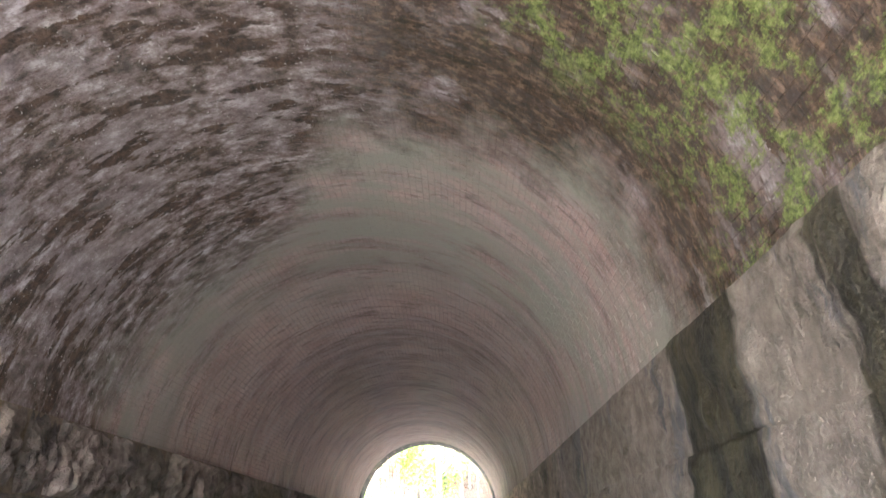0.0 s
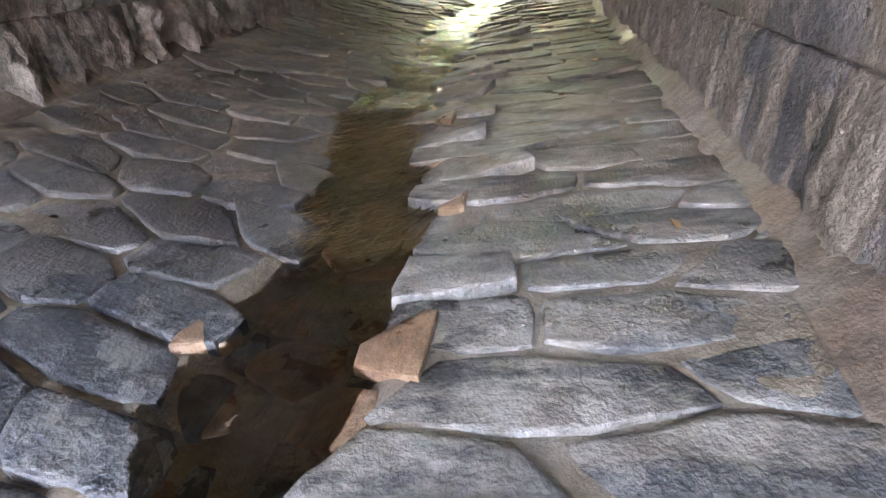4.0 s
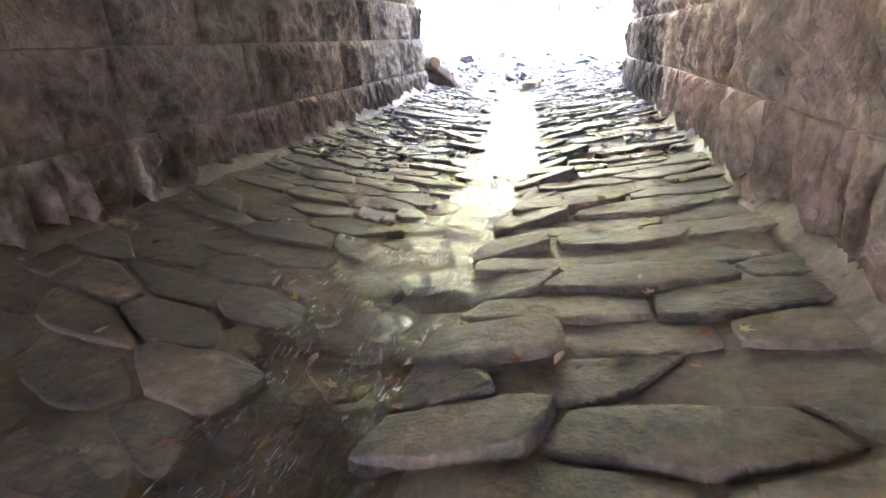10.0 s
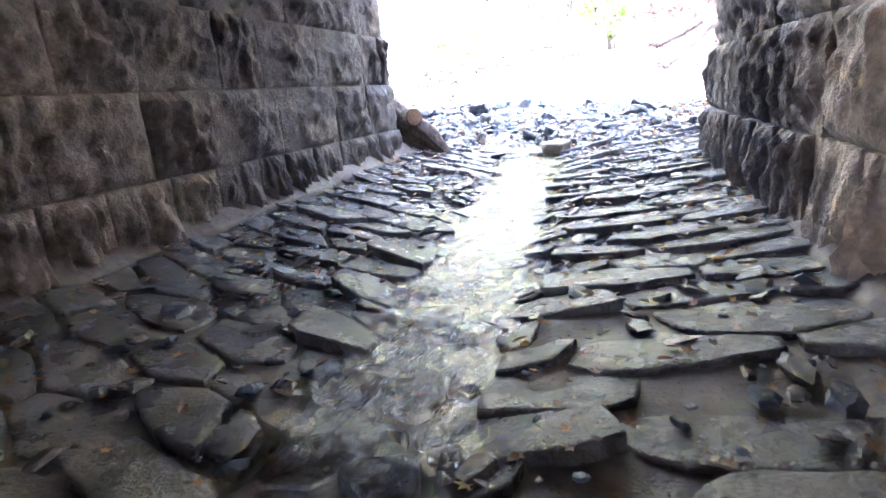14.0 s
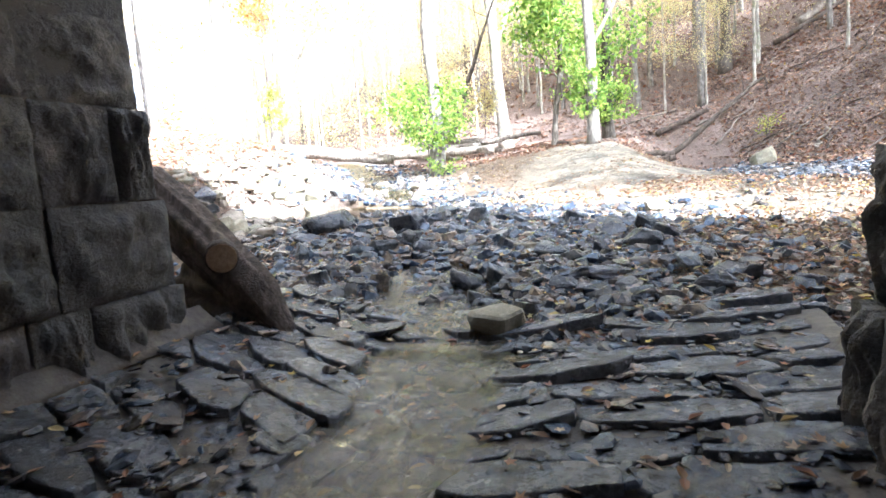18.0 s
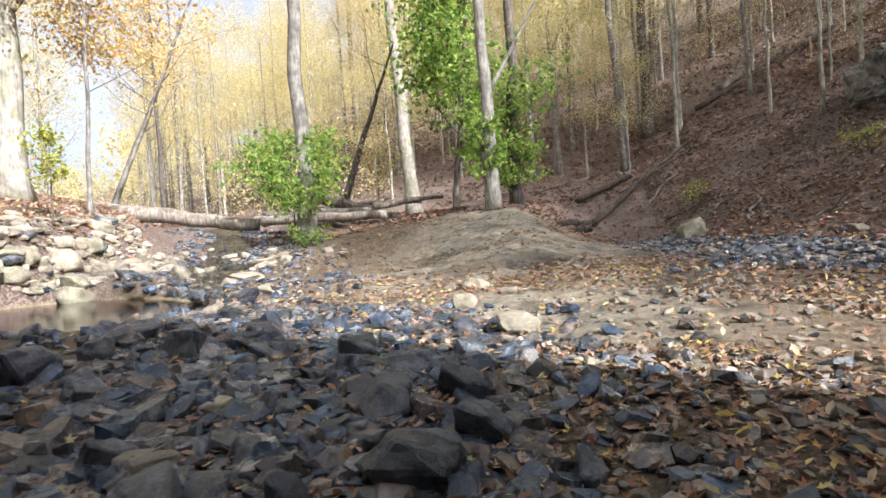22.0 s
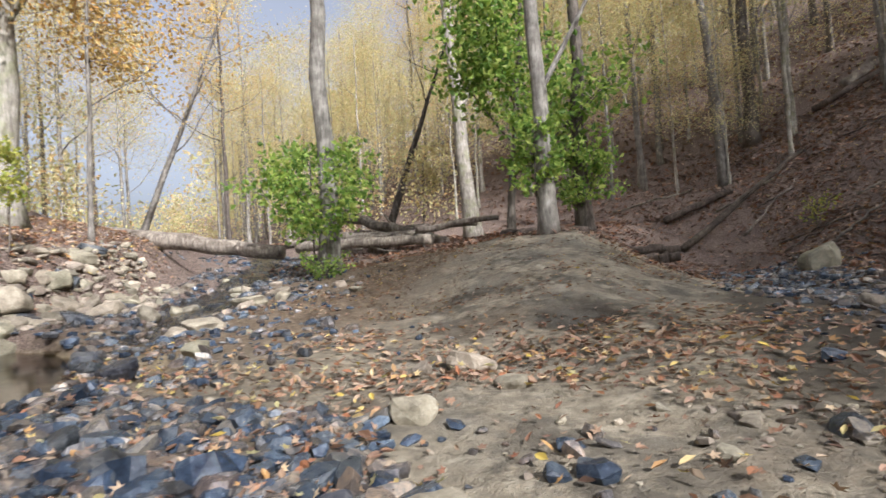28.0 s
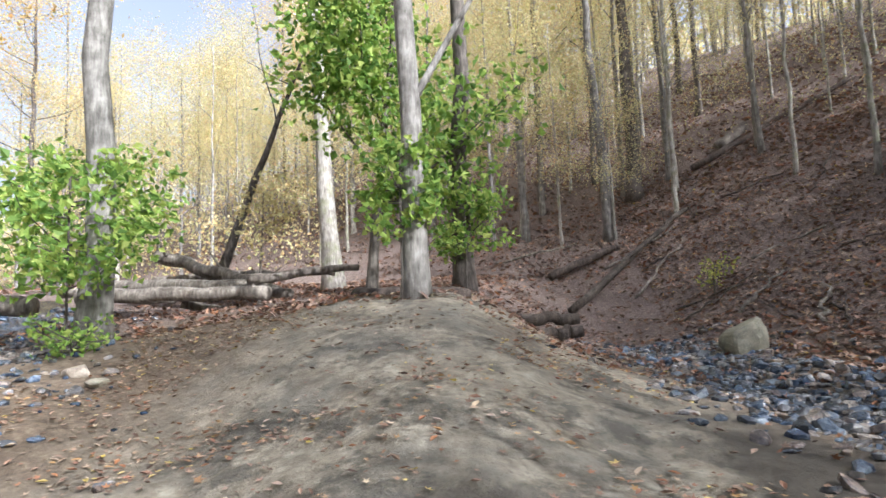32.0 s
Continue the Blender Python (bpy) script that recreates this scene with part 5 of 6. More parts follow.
# middling dark stones over the bed
for k in range(190):
    x, y = rng.uniform(-6, 2.2), rng.uniform(28.2, 34.5)
    if x > 0.8 and y > 31:
        continue
    put_rock(x, y, rng.uniform(0.2, 0.5), rng.uniform(0, 3), rng.uniform(0.6, 1.25), rng.random() < 0.02, rng.uniform(-0.35, 0.35))
for k in range(36):
    y = rng.uniform(37.5, 52)
    put_rock(float(lerp(y, [36, 42, 48, 56], [5.4, 4.9, 4.0, 3.4])) + rng.gauss(0.4, 0.9), y, rng.uniform(0.18, 0.5), rng.uniform(0, 3), rng.uniform(0.6, 1.0), rng.random() < 0.15, rng.uniform(-0.3, 0.3), "grey stone in the bed of the side stream")


def pebbles(name, count, area, size, label, weight=None, base=None, mat=None):
    spots = []
    while len(spots) < count:
        x, y = area(r_np)
        if (base is None and in_pool(x, y, 1.0)) or swept(x, y, r_np):
            continue
        s = size[0] * (size[1] / size[0]) ** (r_np.rand() ** 1.6)
        spots.append((x, y, 0, r_np.rand() * 6.28, r_np.normal(0, 0.2), r_np.normal(0, 0.2), s, s * r_np.uniform(0.7, 1.1), s * (r_np.uniform(0.6, 1.2) if base is None else 0.5)))
    spots = np.array(spots)
    spots[:, 2] = (base or land)(spots[:, 0], spots[:, 1]) + 0.12 * spots[:, 8]
    ob = part(name, scatter(name, SMALL, spots, mat or M["pebble"]), None)
    return tagged(ob, label, "gravel", kind="stuff")


pebbles("creek_stones", 9000, lambda r: (r.normal(-2.2, 2.3), 27.6 + 8.0 * r.rand() ** 1.25), (0.07, 0.30), "flat grey and blue stones covering the creek bed")
pebbles("creek_slates", 1500, lambda r: (r.normal(-2.4, 2.0), 28.0 + 6.6 * r.rand() ** 1.1), (0.2, 0.42), "blue-grey slabs and cobbles heaped in the creek bed")
pebbles("path_gravel", 2600, lambda r: (r.normal(2.0, 1.6), 28.5 + 7.5 * r.rand()), (0.04, 0.20), "tan and grey gravel beside the creek", None, None, M["rock_tan_many"])
pebbles("culvert_gravel", 4500, lambda r: (r.uniform(-3.8, 1.2), 17 + 11.5 * r.rand() ** 0.6), (0.02, 0.11), "gravel washed between the slabs", None, lambda x, y: floor_top(x, y) - 0.012)
pebbles("culvert_cobbles", 700, lambda r: (r.uniform(-3.7, 1.2), 18 + 10.3 * r.rand() ** 0.7), (0.10, 0.30), "flat dark stones wedged between the slabs", None, lambda x, y: floor_top(x, y) - 0.01)
pebbles("bank_stones", 900, lambda r: (lambda y: (float(lerp(y, [31, 35.5, 42, 48], [-7.4, -9.3, -11.3, -15.5])) + r.normal(-0.2, 0.6), y))(r.uniform(32, 44)), (0.12, 0.5), "tan stones piled along the bank", None, None, M["rock_tan_many"])
pebbles("upstream_stones", 3000, lambda r: (lambda y: (float(stream_mid(y)) + r.normal(0.5, 1.7), y))(r.uniform(36, 52)), (0.08, 0.35), "pale stones along the creek above the pool")
pebbles("side_stream_stones", 5200, lambda r: (lambda y: (float(lerp(y, [34, 36, 42, 48, 56], [4.6, 5.4, 4.9, 4.0, 3.4])) + r.normal(0.3, 1.0), y))(36.5 + 16 * r.rand() ** 1.2), (0.09, 0.34), "grey cobbles along the bed of the side stream")


# ---------------------------------------------------------------- fallen leaves
def maple_leaf():
    verts, faces = [(0, 0, 0)], []
    tips = [(-150, 0.30), (-118, 0.62), (-95, 0.36), (-55, 0.95), (-28, 0.45), (0, 1.1), (28, 0.45), (55, 0.95), (95, 0.36), (118, 0.62), (150, 0.30), (180, 0.12)]
    for a, r in tips:
        a = radians(a)
        verts.append((0.5 * r * math.sin(a), 0.5 * r * math.cos(a), 0.10 * r * r))
    n = len(tips)
    for k in range(n):
        faces.append((0, 1 + (k + 1) % n, 1 + k))
    return np.array(verts), np.array(faces)


def oval_leaf(curl):
    verts = [(0, -0.5, 0.0), (0.22, -0.15, 0.06 + curl), (0.17, 0.25, 0.05 + curl), (0, 0.5, curl * 1.4), (-0.17, 0.25, 0.05 + curl), (-0.22, -0.15, 0.06 + curl), (0, 0, 0)]
    return np.array(verts), np.array([(6, k, (k + 1) % 6) for k in range(6)])


LEAVES = [maple_leaf(), oval_leaf(0.05), maple_leaf(), maple_leaf(), oval_leaf(0.14)]


def fallen(name, count, area, mat, size, label, lift=0.012, tilt=0.3):
    xy = np.array([area(r_np) for _ in range(count)])
    xy = xy[~in_pool(xy[:, 0], xy[:, 1])]
    xy = np.array([q for q in xy if not swept(q[0], q[1], r_np)])
    count = len(xy)
    s = r_np.uniform(*size, count)
    spots = np.column_stack([xy, land(xy[:, 0], xy[:, 1]) + lift + 0.15 * s, r_np.rand(count) * 6.28, r_np.normal(0, tilt, count), r_np.normal(0, tilt, count), s, s, s])
    ob = part(name, scatter(name, LEAVES, spots, mat), None)
    return tagged(ob, label, "leaves", kind="stuff")


def hill_spot(r):
    while True:
        x, y = r.uniform(5, 26), r.uniform(36, 66)
        if float(side_distance(x, y, HILL_TOE)) > -1.0:
            return x, y


def bank_spot(r):
    while True:
        x, y = r.uniform(-22, -7), r.uniform(30, 46)
        if float(side_distance(x, y, BANK_TOE)) < 0.2:
            return x, y


fallen("creek_leaves", 9000, lambda r: (r.uniform(-6.5, 5), 27.3 + 9.5 * r.rand()), M["litter_pale"], (0.055, 0.12), "tan and yellow fallen leaves on and between the creek stones", 0.045, 0.45)
fallen("bankside_leaves", 4200, lambda r: (r.normal(2.3, 1.5), 28.2 + 7 * r.rand()), M["litter_pale"], (0.06, 0.12), "dry tan and red leaves over the gravel", 0.03, 0.4)
fallen("yellow_leaves", 260, lambda r: (r.uniform(-5, 3), 28 + 9 * r.rand()), M["leaf_yellow"], (0.07, 0.13), "bright yellow fallen leaves on the creek stones", 0.08, 0.3)
fallen("path_leaves", 1200, lambda r: (r.normal(0.6, 2.4), 33.5 + 5.5 * r.rand()), M["litter"], (0.05, 0.11), "dry tan leaves on the clay path")
def drift_spot(r):
    """Leaves lie in drifts in the mound's hollows and on its left flank; its crown is trodden bare."""
    while True:
        x, y = r.uniform(-7, 3.5), 37.5 + 11.5 * r.rand()
        if float(lumps(x, y, 0.8, 6)) + 0.12 * abs(x + 0.4) - 0.12 > 0.55 * r.rand():
            return x, y


fallen("mound_leaves", 5400, drift_spot, M["litter_pale"], (0.05, 0.12), "brown leaves scattered over the mound", 0.012, 0.16)
fallen("crest_leaves", 1300, lambda r: (r.normal(-1.5, 2.6), 38.3 + 9 * r.rand()), M["litter"], (0.05, 0.11), "reddish brown leaves on the bare clay", 0.012, 0.16)
fallen("toe_leaves", 1250, lambda r: (r.normal(0.4, 1.9), r.normal(37.6, 0.8)), M["litter_pale"], (0.08, 0.15), "drift of brown leaves at the foot of the mound")
fallen("gully_leaves", 800, lambda r: (r.normal(6.2, 1.6), r.uniform(33, 50)), M["litter"], (0.06, 0.13), "brown leaves beside the side stream")
fallen("hillside_leaves", 26000, hill_spot, M["litter"], (0.09, 0.24), "thick brown leaf litter on the hillside", 0.01, 0.4)
fallen("pale_hillside_leaves", 15000, hill_spot, M["litter_pale"], (0.09, 0.2), "pale dry leaves on the hillside", 0.02, 0.4)
fallen("gorge_leaves", 12000, lambda r: (r.uniform(-12, 8), r.uniform(46, 68)), M["litter"], (0.10, 0.24), "brown leaf litter behind the mound", 0.01, 0.4)
fallen("bank_leaves", 13000, bank_spot, M["litter_pale"], (0.08, 0.18), "tan leaf litter on the sunny bank", 0.01, 0.4)
fallen("far_hill_leaves", 13000, lambda r: (r.uniform(-30, 26), r.uniform(60, 88)), M["litter"], (0.2, 0.38), "leaf litter on the far hillside", 0.02, 0.4)
floor_spots = [(r_np.uniform(LEFT + 0.2, RIGHT - 0.2), 3 + 25.5 * r_np.rand() ** 0.35) for _ in range(1000)]
s = r_np.uniform(0.07, 0.12, len(floor_spots))
xy = np.array(floor_spots)
spots = np.column_stack([xy, floor_top(xy[:, 0], xy[:, 1]) + 0.03, r_np.rand(len(s)) * 6.28, r_np.normal(0, 0.15, len(s)), r_np.normal(0, 0.15, len(s)), s, s, s])
tagged(part("culvert_leaves", scatter("culvert_leaves", LEAVES, spots, M["litter_pale"]), None), "a few yellow and red leaves on the wet floor", "leaves", kind="stuff")

# ---------------------------------------------------------------- trees
def bough(start, way, length, r, rng, bend=0.25, n=5):
    pts, p, d = [Vector(start)], Vector(start), Vector(way).normalized()
    for _ in range(n):
        d = (d + Vector((rng.uniform(-bend, bend), rng.uniform(-bend, bend), rng.uniform(-0.05, bend)))).normalized()
        p = p + d * length / n
        pts.append(p.copy())
    return pts, [r * (1 - 0.8 * i / n) for i in range(n + 1)]


def leaf_cloud(centres, per, spread, size, rng_np):
    """Small folded leaves round the twigs: two triangles each."""
    c = np.repeat(np.asarray(centres, float), per, 0)
    p = c + rng_np.normal(0, 1, c.shape) * np.array(spread)
    n = len(p)
    a, b = rng_np.normal(0, 1, (n, 3)), rng_np.normal(0, 1, (n, 3))
    a /= np.linalg.norm(a, axis=1)[:, None]
    b -= a * (a * b).sum(1)[:, None]
    b /= np.linalg.norm(b, axis=1)[:, None]
    s = rng_np.uniform(*size, n)[:, None]
    up = np.cross(a, b) * s * 0.18
    verts = np.stack([p - a * s * 0.5, p + b * s * 0.32 + up, p + a * s * 0.5, p - b * s * 0.32 + up], 1).reshape(-1, 3)
    i = np.arange(n)[:, None] * 4
    return verts, np.concatenate([i + [0, 1, 2], i + [0, 2, 3]], 1).reshape(-1, 3)


def make_tree(label, at, height, r, bark, leaf=None, leaves=0, lean=(0, 0), seed=1, limbs=6, low=0.45, reach=0.28, size=(0.10, 0.18), sides=10, fork=None, bend=0.02, name="tree", category="tree", group="", flare=1.5):
    rng, rng_np = random.Random(seed), np.random.RandomState(seed)
    n = 12
    pts = [Vector((lean[0] * height * (i / n) + rng.uniform(-bend, bend) * (i > 0) * height * 0.2, lean[1] * height * (i / n) + rng.uniform(-bend, bend) * (i > 0) * height * 0.2, height * i / n)) for i in range(n + 1)]
    pts.insert(1, pts[0].lerp(pts[1], 0.25))
    pts[0] = pts[0] + Vector((0, 0, -0.3))
    radii = [r * (1 - 0.78 * max(0, p.z) / height) for p in pts]
    radii[0] *= flare
    radii[1] *= 1 + (flare - 1) * 0.35
    pieces = [tube(pts, radii, sides, 0.05, rng)]
    twigs = []
    for k in range(limbs):
        f = low + (0.97 - low) * (k + rng.random()) / limbs
        i = min(int(f * n) + 1, len(pts) - 2)
        p = pts[i].lerp(pts[i + 1], rng.random())
        a = rng.uniform(0, 6.283)
        long = height * reach * rng.uniform(0.6, 1.2) * (1.25 - 0.6 * f)
        bp, br = bough(p, (math.cos(a), math.sin(a), rng.uniform(0.25, 0.9)), long, r * 0.30 * (1.2 - f), rng)
        pieces.append(tube(bp, br, 5, 0, None, False))
        twigs += bp[2:]
        for q in (2, 3, 4):
            tp, tr = bough(bp[q], (rng.uniform(-1, 1), rng.uniform(-1, 1), rng.uniform(-0.1, 0.7)), long * 0.45, br[q] * 0.5, rng, 0.3, 3)
            pieces.append(tube(tp, tr, 4, 0, None, False))
            twigs += tp[1:]
    if fork:
        f, way, long, fr = fork
        i = int(f * n) + 1
        bp, br = bough(pts[i], way, long, fr, rng, 0.06, 6)
        pieces.append(tube(bp, br, 8, 0, None, False))
        twigs += bp[3:]
    tree = thing(name, label, category, at, group)
    part("trunk", mesh_of("trunk", *join(*pieces), M[bark], False), None, tree)
    if leaf and leaves:
        per = max(1, leaves // max(1, len(twigs)))
        v, f = leaf_cloud([tuple(t) for t in twigs], per, (height * 0.045,) * 2 + (height * 0.035,), size, rng_np)
        part("crown", fast_mesh("crown", v, f, M[leaf]), None, tree)
    return tree


def on(x, y, dz=0.0):
    return (x, y, float(land(x, y)) + dz)


make_tree("tall grey-barked tree standing at the edge of the creek", on(-8.05, 46.2), 24, 0.31, "bark_grey", "leaf_gold", 3000, (0.0, 0), 5, 7, 0.6)
make_tree("pale forked tree behind the mound", on(-7.7, 59.1), 26, 0.42, "bark_pale", "leaf_gold", 3000, (-0.06, 0), 6, 6, 0.6, fork=(0.27, (0.5, 0, 1), 9, 0.16))
make_tree("grey-barked tree on the crest of the mound", on(-1.38, 46.4), 22, 0.23, "bark_grey", "leaf_lime", 3500, (0.0, 0), 7, 7, 0.5, fork=(0.23, (0.5, 0.1, 1), 6, 0.08))
make_tree("dark weathered tree behind the crest", on(-0.95, 50.4), 22, 0.26, "bark_dark", "leaf_lime", 3000, (0.01, 0), 8, 6, 0.55)
make_tree("leaning young tree with bright green leaves", on(-3.5, 50.6), 12, 0.15, "bark_dark", "leaf_green", 8200, (0.11, 0.0), 9, 15, 0.12, 0.32, (0.16, 0.32))
make_tree("slender grey tree at the foot of the hillside", on(4.4, 62.6), 22, 0.27, "bark_grey", "leaf_yellow", 3000, (-0.05, 0), 10, 7, 0.5)
make_tree("dark straight tree on the hillside", on(6.1, 65.5), 26, 0.36, "bark_dark", "leaf_yellow", 3000, (0, 0), 11, 7, 0.55)
make_tree("thin grey tree behind the fallen logs", on(0.52, 65.5), 18, 0.2, "bark_grey", "leaf_yellow", 2600, (-0.02, 0), 12, 8, 0.4)
make_tree("thin pale tree on the hillside", on(7.8, 64.3), 17, 0.15, "bark_pale", "leaf_yellow", 2600, (0, 0), 13, 8, 0.4)
make_tree("grey tree on the hillside by the outcrop", on(13.8, 50.6), 22, 0.34, "bark_grey", "leaf_yellow", 2500, (-0.02, 0), 14, 6, 0.55, flare=1.9)
make_tree("slender pale tree above the outcrop", on(15.2, 56.5), 14, 0.16, "bark_pale", "leaf_yellow", 1800, (0.02, 0), 15, 6, 0.45)
make_tree("slender tree on the slope", on(11.6, 63.7), 14, 0.13, "bark_grey", "leaf_yellow", 2200, (-0.04, 0), 16, 7, 0.4)
make_tree("big pale-barked tree on the sunny bank", on(-15.05, 41.3), 22, 0.36, "bark_pale", "leaf_gold", 15000, (0.03, 0.02), 17, 20, 0.2, 0.48, (0.12, 0.22), flare=1.8)
make_tree("young tree with drooping golden leaves on the bank", on(-14.0, 43.0), 11, 0.08, "bark_grey", "leaf_gold", 9000, (0.10, -0.05), 51, 16, 0.35, 0.5, (0.11, 0.2))
make_tree("thin tree on the sunny bank", on(-15.9, 38.6), 13, 0.11, "bark_grey", "leaf_yellow", 2200, (-0.02, 0), 18, 8, 0.35)
make_tree("thin pale tree on the sunny bank", on(-15.0, 36.8), 12, 0.13, "bark_pale", "leaf_yellow", 1800, (0.03, 0), 19, 7, 0.4)
make_tree("pale tree by the trail sign", on(-17.0, 35.7), 15, 0.22, "bark_pale", "leaf_yellow", 1800, (0.02, 0), 20, 7, 0.45)
make_tree("stout dark tree on the bank", on(-18.4, 37.6), 24, 0.45, "bark_dark", "leaf_gold", 2600, (0.0, 0), 21, 8, 0.4)
make_tree("thin grey tree above the bank", on(-16.9, 39.4), 14, 0.13, "bark_grey", "leaf_yellow", 2000, (0.0, 0), 22, 7, 0.4)
make_tree("dead leaning grey trunk rising from the log jam", on(-10.2, 53.8), 8.5, 0.20, "bark_dark", None, 0, (0.40, 0.02), 23, 4, 0.6, 0.5)
make_tree("small yellow-leaved sapling by the log jam", on(-7.2, 51.5), 3.4, 0.04, "bark_dark", "leaf_yellow", 700, (0.05, 0), 24, 9, 0.4, 0.45, (0.10, 0.18))
make_tree("small sapling with yellow-green leaves on the bank edge", on(-11.4, 39.3), 2.2, 0.025, "bark_dark", "leaf_lime", 600, (0.03, 0), 25, 10, 0.3, 0.4, (0.08, 0.15))
make_tree("leaning bare tree arching over the creek", on(-18, 48), 10, 0.14, "bark_grey", "leaf_gold", 900, (0.45, 0.1), 26, 8, 0.3, 0.45)


def shrub(label, at, spread, low, high, leaves, mat, seed, size=(0.12, 0.26), shoots=20):
    """Leafy shoots that spring from a trunk, between two heights."""
    rng, rng_np = random.Random(seed), np.random.RandomState(seed)
    pieces, twigs = [tube([(0, 0, -0.1), (0.02, 0, high)], [0.03, 0.02], 5)], []
    for k in range(shoots):
        a = rng.uniform(0, 6.28)
        bp, br = bough((0, 0, rng.uniform(low, high)), (math.cos(a), math.sin(a), rng.uniform(-0.1, 0.5)), spread * rng.uniform(0.45, 1.1), 0.016, rng, 0.25, 5)
        pieces.append(tube(bp, br, 4, 0, None, False))
        twigs += bp[2:]
    ob = thing("shrub", label, "shrub", at)
    part("stem", mesh_of("stem", *join(*pieces), M["bark_dark"]), None, ob)
    v, f = leaf_cloud([tuple(t) for t in twigs], leaves // len(twigs), (spread * 0.12,) * 2 + (spread * 0.08,), size, rng_np)
    part("foliage", fast_mesh("foliage", v, f, M[mat]), None, ob)
    return ob


shrub("green leafy shoots round the trunk of the creekside tree", on(-8.3, 45.8), 2.5, 0.9, 3.4, 2600, "leaf_green", 31)
shrub("green leafy shoots on the dark trunk behind the crest", on(-0.85, 49.95), 1.5, 0.8, 2.4, 1100, "leaf_green", 32, (0.12, 0.24))
shrub("green leafy shoots round the trunk on the crest", on(-1.6, 46.2), 1.1, 0.9, 2.8, 900, "leaf_green", 33, (0.12, 0.24))
shrub("low green plants at the tree foot", on(-7.3, 44.9), 0.8, 0.05, 0.3, 320, "leaf_green", 34, (0.08, 0.16))
shrub("small green plant on the hillside", on(12.2, 48.6), 0.7, 0.05, 0.4, 240, "leaf_green", 35, (0.10, 0.2))
shrub("yellowing shrub on the hillside", on(11.4, 50.6), 0.9, 0.1, 0.6, 200, "leaf_lime", 36, (0.08, 0.16))
shrub("thin yellow-green sapling on the hillside foot", on(6.5, 55.2), 0.8, 0.2, 1.0, 220, "leaf_lime", 37, (0.08, 0.16))

# the wood: a few kinds, planted many times over the slopes
KINDS = [
    make_tree("slender woodland tree with yellow autumn leaves", (0, 0, -200), 19, 0.16, "bark_grey", "leaf_far", 7142, (0.01, 0), 41, 12, 0.25, 0.26, (0.08, 0.17), 7, group="woodland trees"),
    make_tree("slender woodland tree with golden autumn leaves", (0, 0, -200), 22, 0.20, "bark_grey", "leaf_yellow", 6220, (-0.02, 0.01), 42, 11, 0.3, 0.24, (0.08, 0.17), 7, group="woodland trees"),
    make_tree("dark woodland trunk with thin golden crown", (0, 0, -200), 24, 0.26, "bark_dark", "leaf_gold", 6220, (0.0, 0.0), 43, 10, 0.4, 0.22, (0.08, 0.17), 7, group="woodland trees"),
    make_tree("young woodland tree with yellow-green leaves", (0, 0, -200), 12, 0.09, "bark_pale", "leaf_far", 5299, (0.03, 0), 44, 11, 0.2, 0.32, (0.07, 0.15), 6, group="woodland trees"),
    make_tree("pale woodland trunk with yellow leaves", (0, 0, -200), 20, 0.17, "bark_pale", "leaf_yellow", 6220, (0.0, 0.02), 45, 10, 0.3, 0.26, (0.08, 0.17), 7, group="woodland trees"),
    make_tree("thin bare young tree with a few yellow leaves", (0, 0, -200), 15, 0.10, "bark_pale", "leaf_yellow", 900, (0.01, 0.0), 46, 9, 0.35, 0.24, (0.09, 0.18), 6, group="woodland trees"),
]
rng = random.Random(77)
planted = []


def opening(x, y):
    """The bright gap up the valley."""
    return -54 < math.degrees(math.atan2(x - 1.2, y - 30.6)) < -43


def plant(x, y, kind=None, size=None):
    if opening(x, y) and y > 48 and rng.random() < 0.8:
        return
    if any((x - a) ** 2 + (y - b) ** 2 < 2.2 for a, b in planted):
        return
    planted.append((x, y))
    k = kind if kind is not None else rng.choice([0, 0, 1, 2, 3, 3, 4])
    s = size or rng.uniform(0.75, 1.2)
    copy_thing(KINDS[k], pose(*on(x, y, -0.1), 0, 0, rng.uniform(0, 360)) @ Matrix.Diagonal((s, s, s, 1)))


count = 0
while count < 230:
    x, y = rng.uniform(-62, 46), rng.uniform(40, 100)
    hill, bank = float(side_distance(x, y, HILL_TOE)), -float(side_distance(x, y, BANK_TOE))
    if hill > 2.0 and (y > 62 or x > 17 + rng.random() * 4) or bank > 6 and x < -14 or y > 62 and x < -22:
        plant(x, y)
        count += 1
for _ in range(26):
    x, y = rng.uniform(-14, 9), rng.uniform(64, 84)
    if float(side_distance(x, y, HILL_TOE)) > 1.5:
        plant(x, y)
# unseen trees on the sunny slope past the culvert's mouth, added for dappled shade
for _ in range(75):
    x, y = rng.uniform(11, 46), rng.uniform(2, 39)
    q = 0.6 * x + 0.8 * (y - 36.3)
    if not (-9.0 < q < 2.6 or 6.0 < q < 9.0):      # glades that let the sun in
        plant(x, y)
# one more unseen tree, its shadow laid across the creek
for q, s in ((-3.4, 24.0),):
    plant(0.6 * q + 0.8 * s, 36.3 + 0.8 * q - 0.6 * s, 1)
# unseen rows towards the sun that dapple the mound
for q in (3.2, 4.4):
    for s in np.arange(14, 34, 7.5):
        plant(0.6 * q + 0.8 * s + rng.uniform(-0.6, 0.6), 36.3 + 0.8 * q - 0.6 * s + rng.uniform(-0.6, 0.6), rng.choice((0, 1, 4)))
for _ in range(22):
    plant(rng.uniform(-50, -20), rng.uniform(26, 42))
for _ in range(70):
    x, y = rng.uniform(-12, 24), rng.uniform(56, 80)
    if float(side_distance(x, y, HILL_TOE)) > 3.0:
        plant(x, y, 5, rng.uniform(0.6, 1.2))
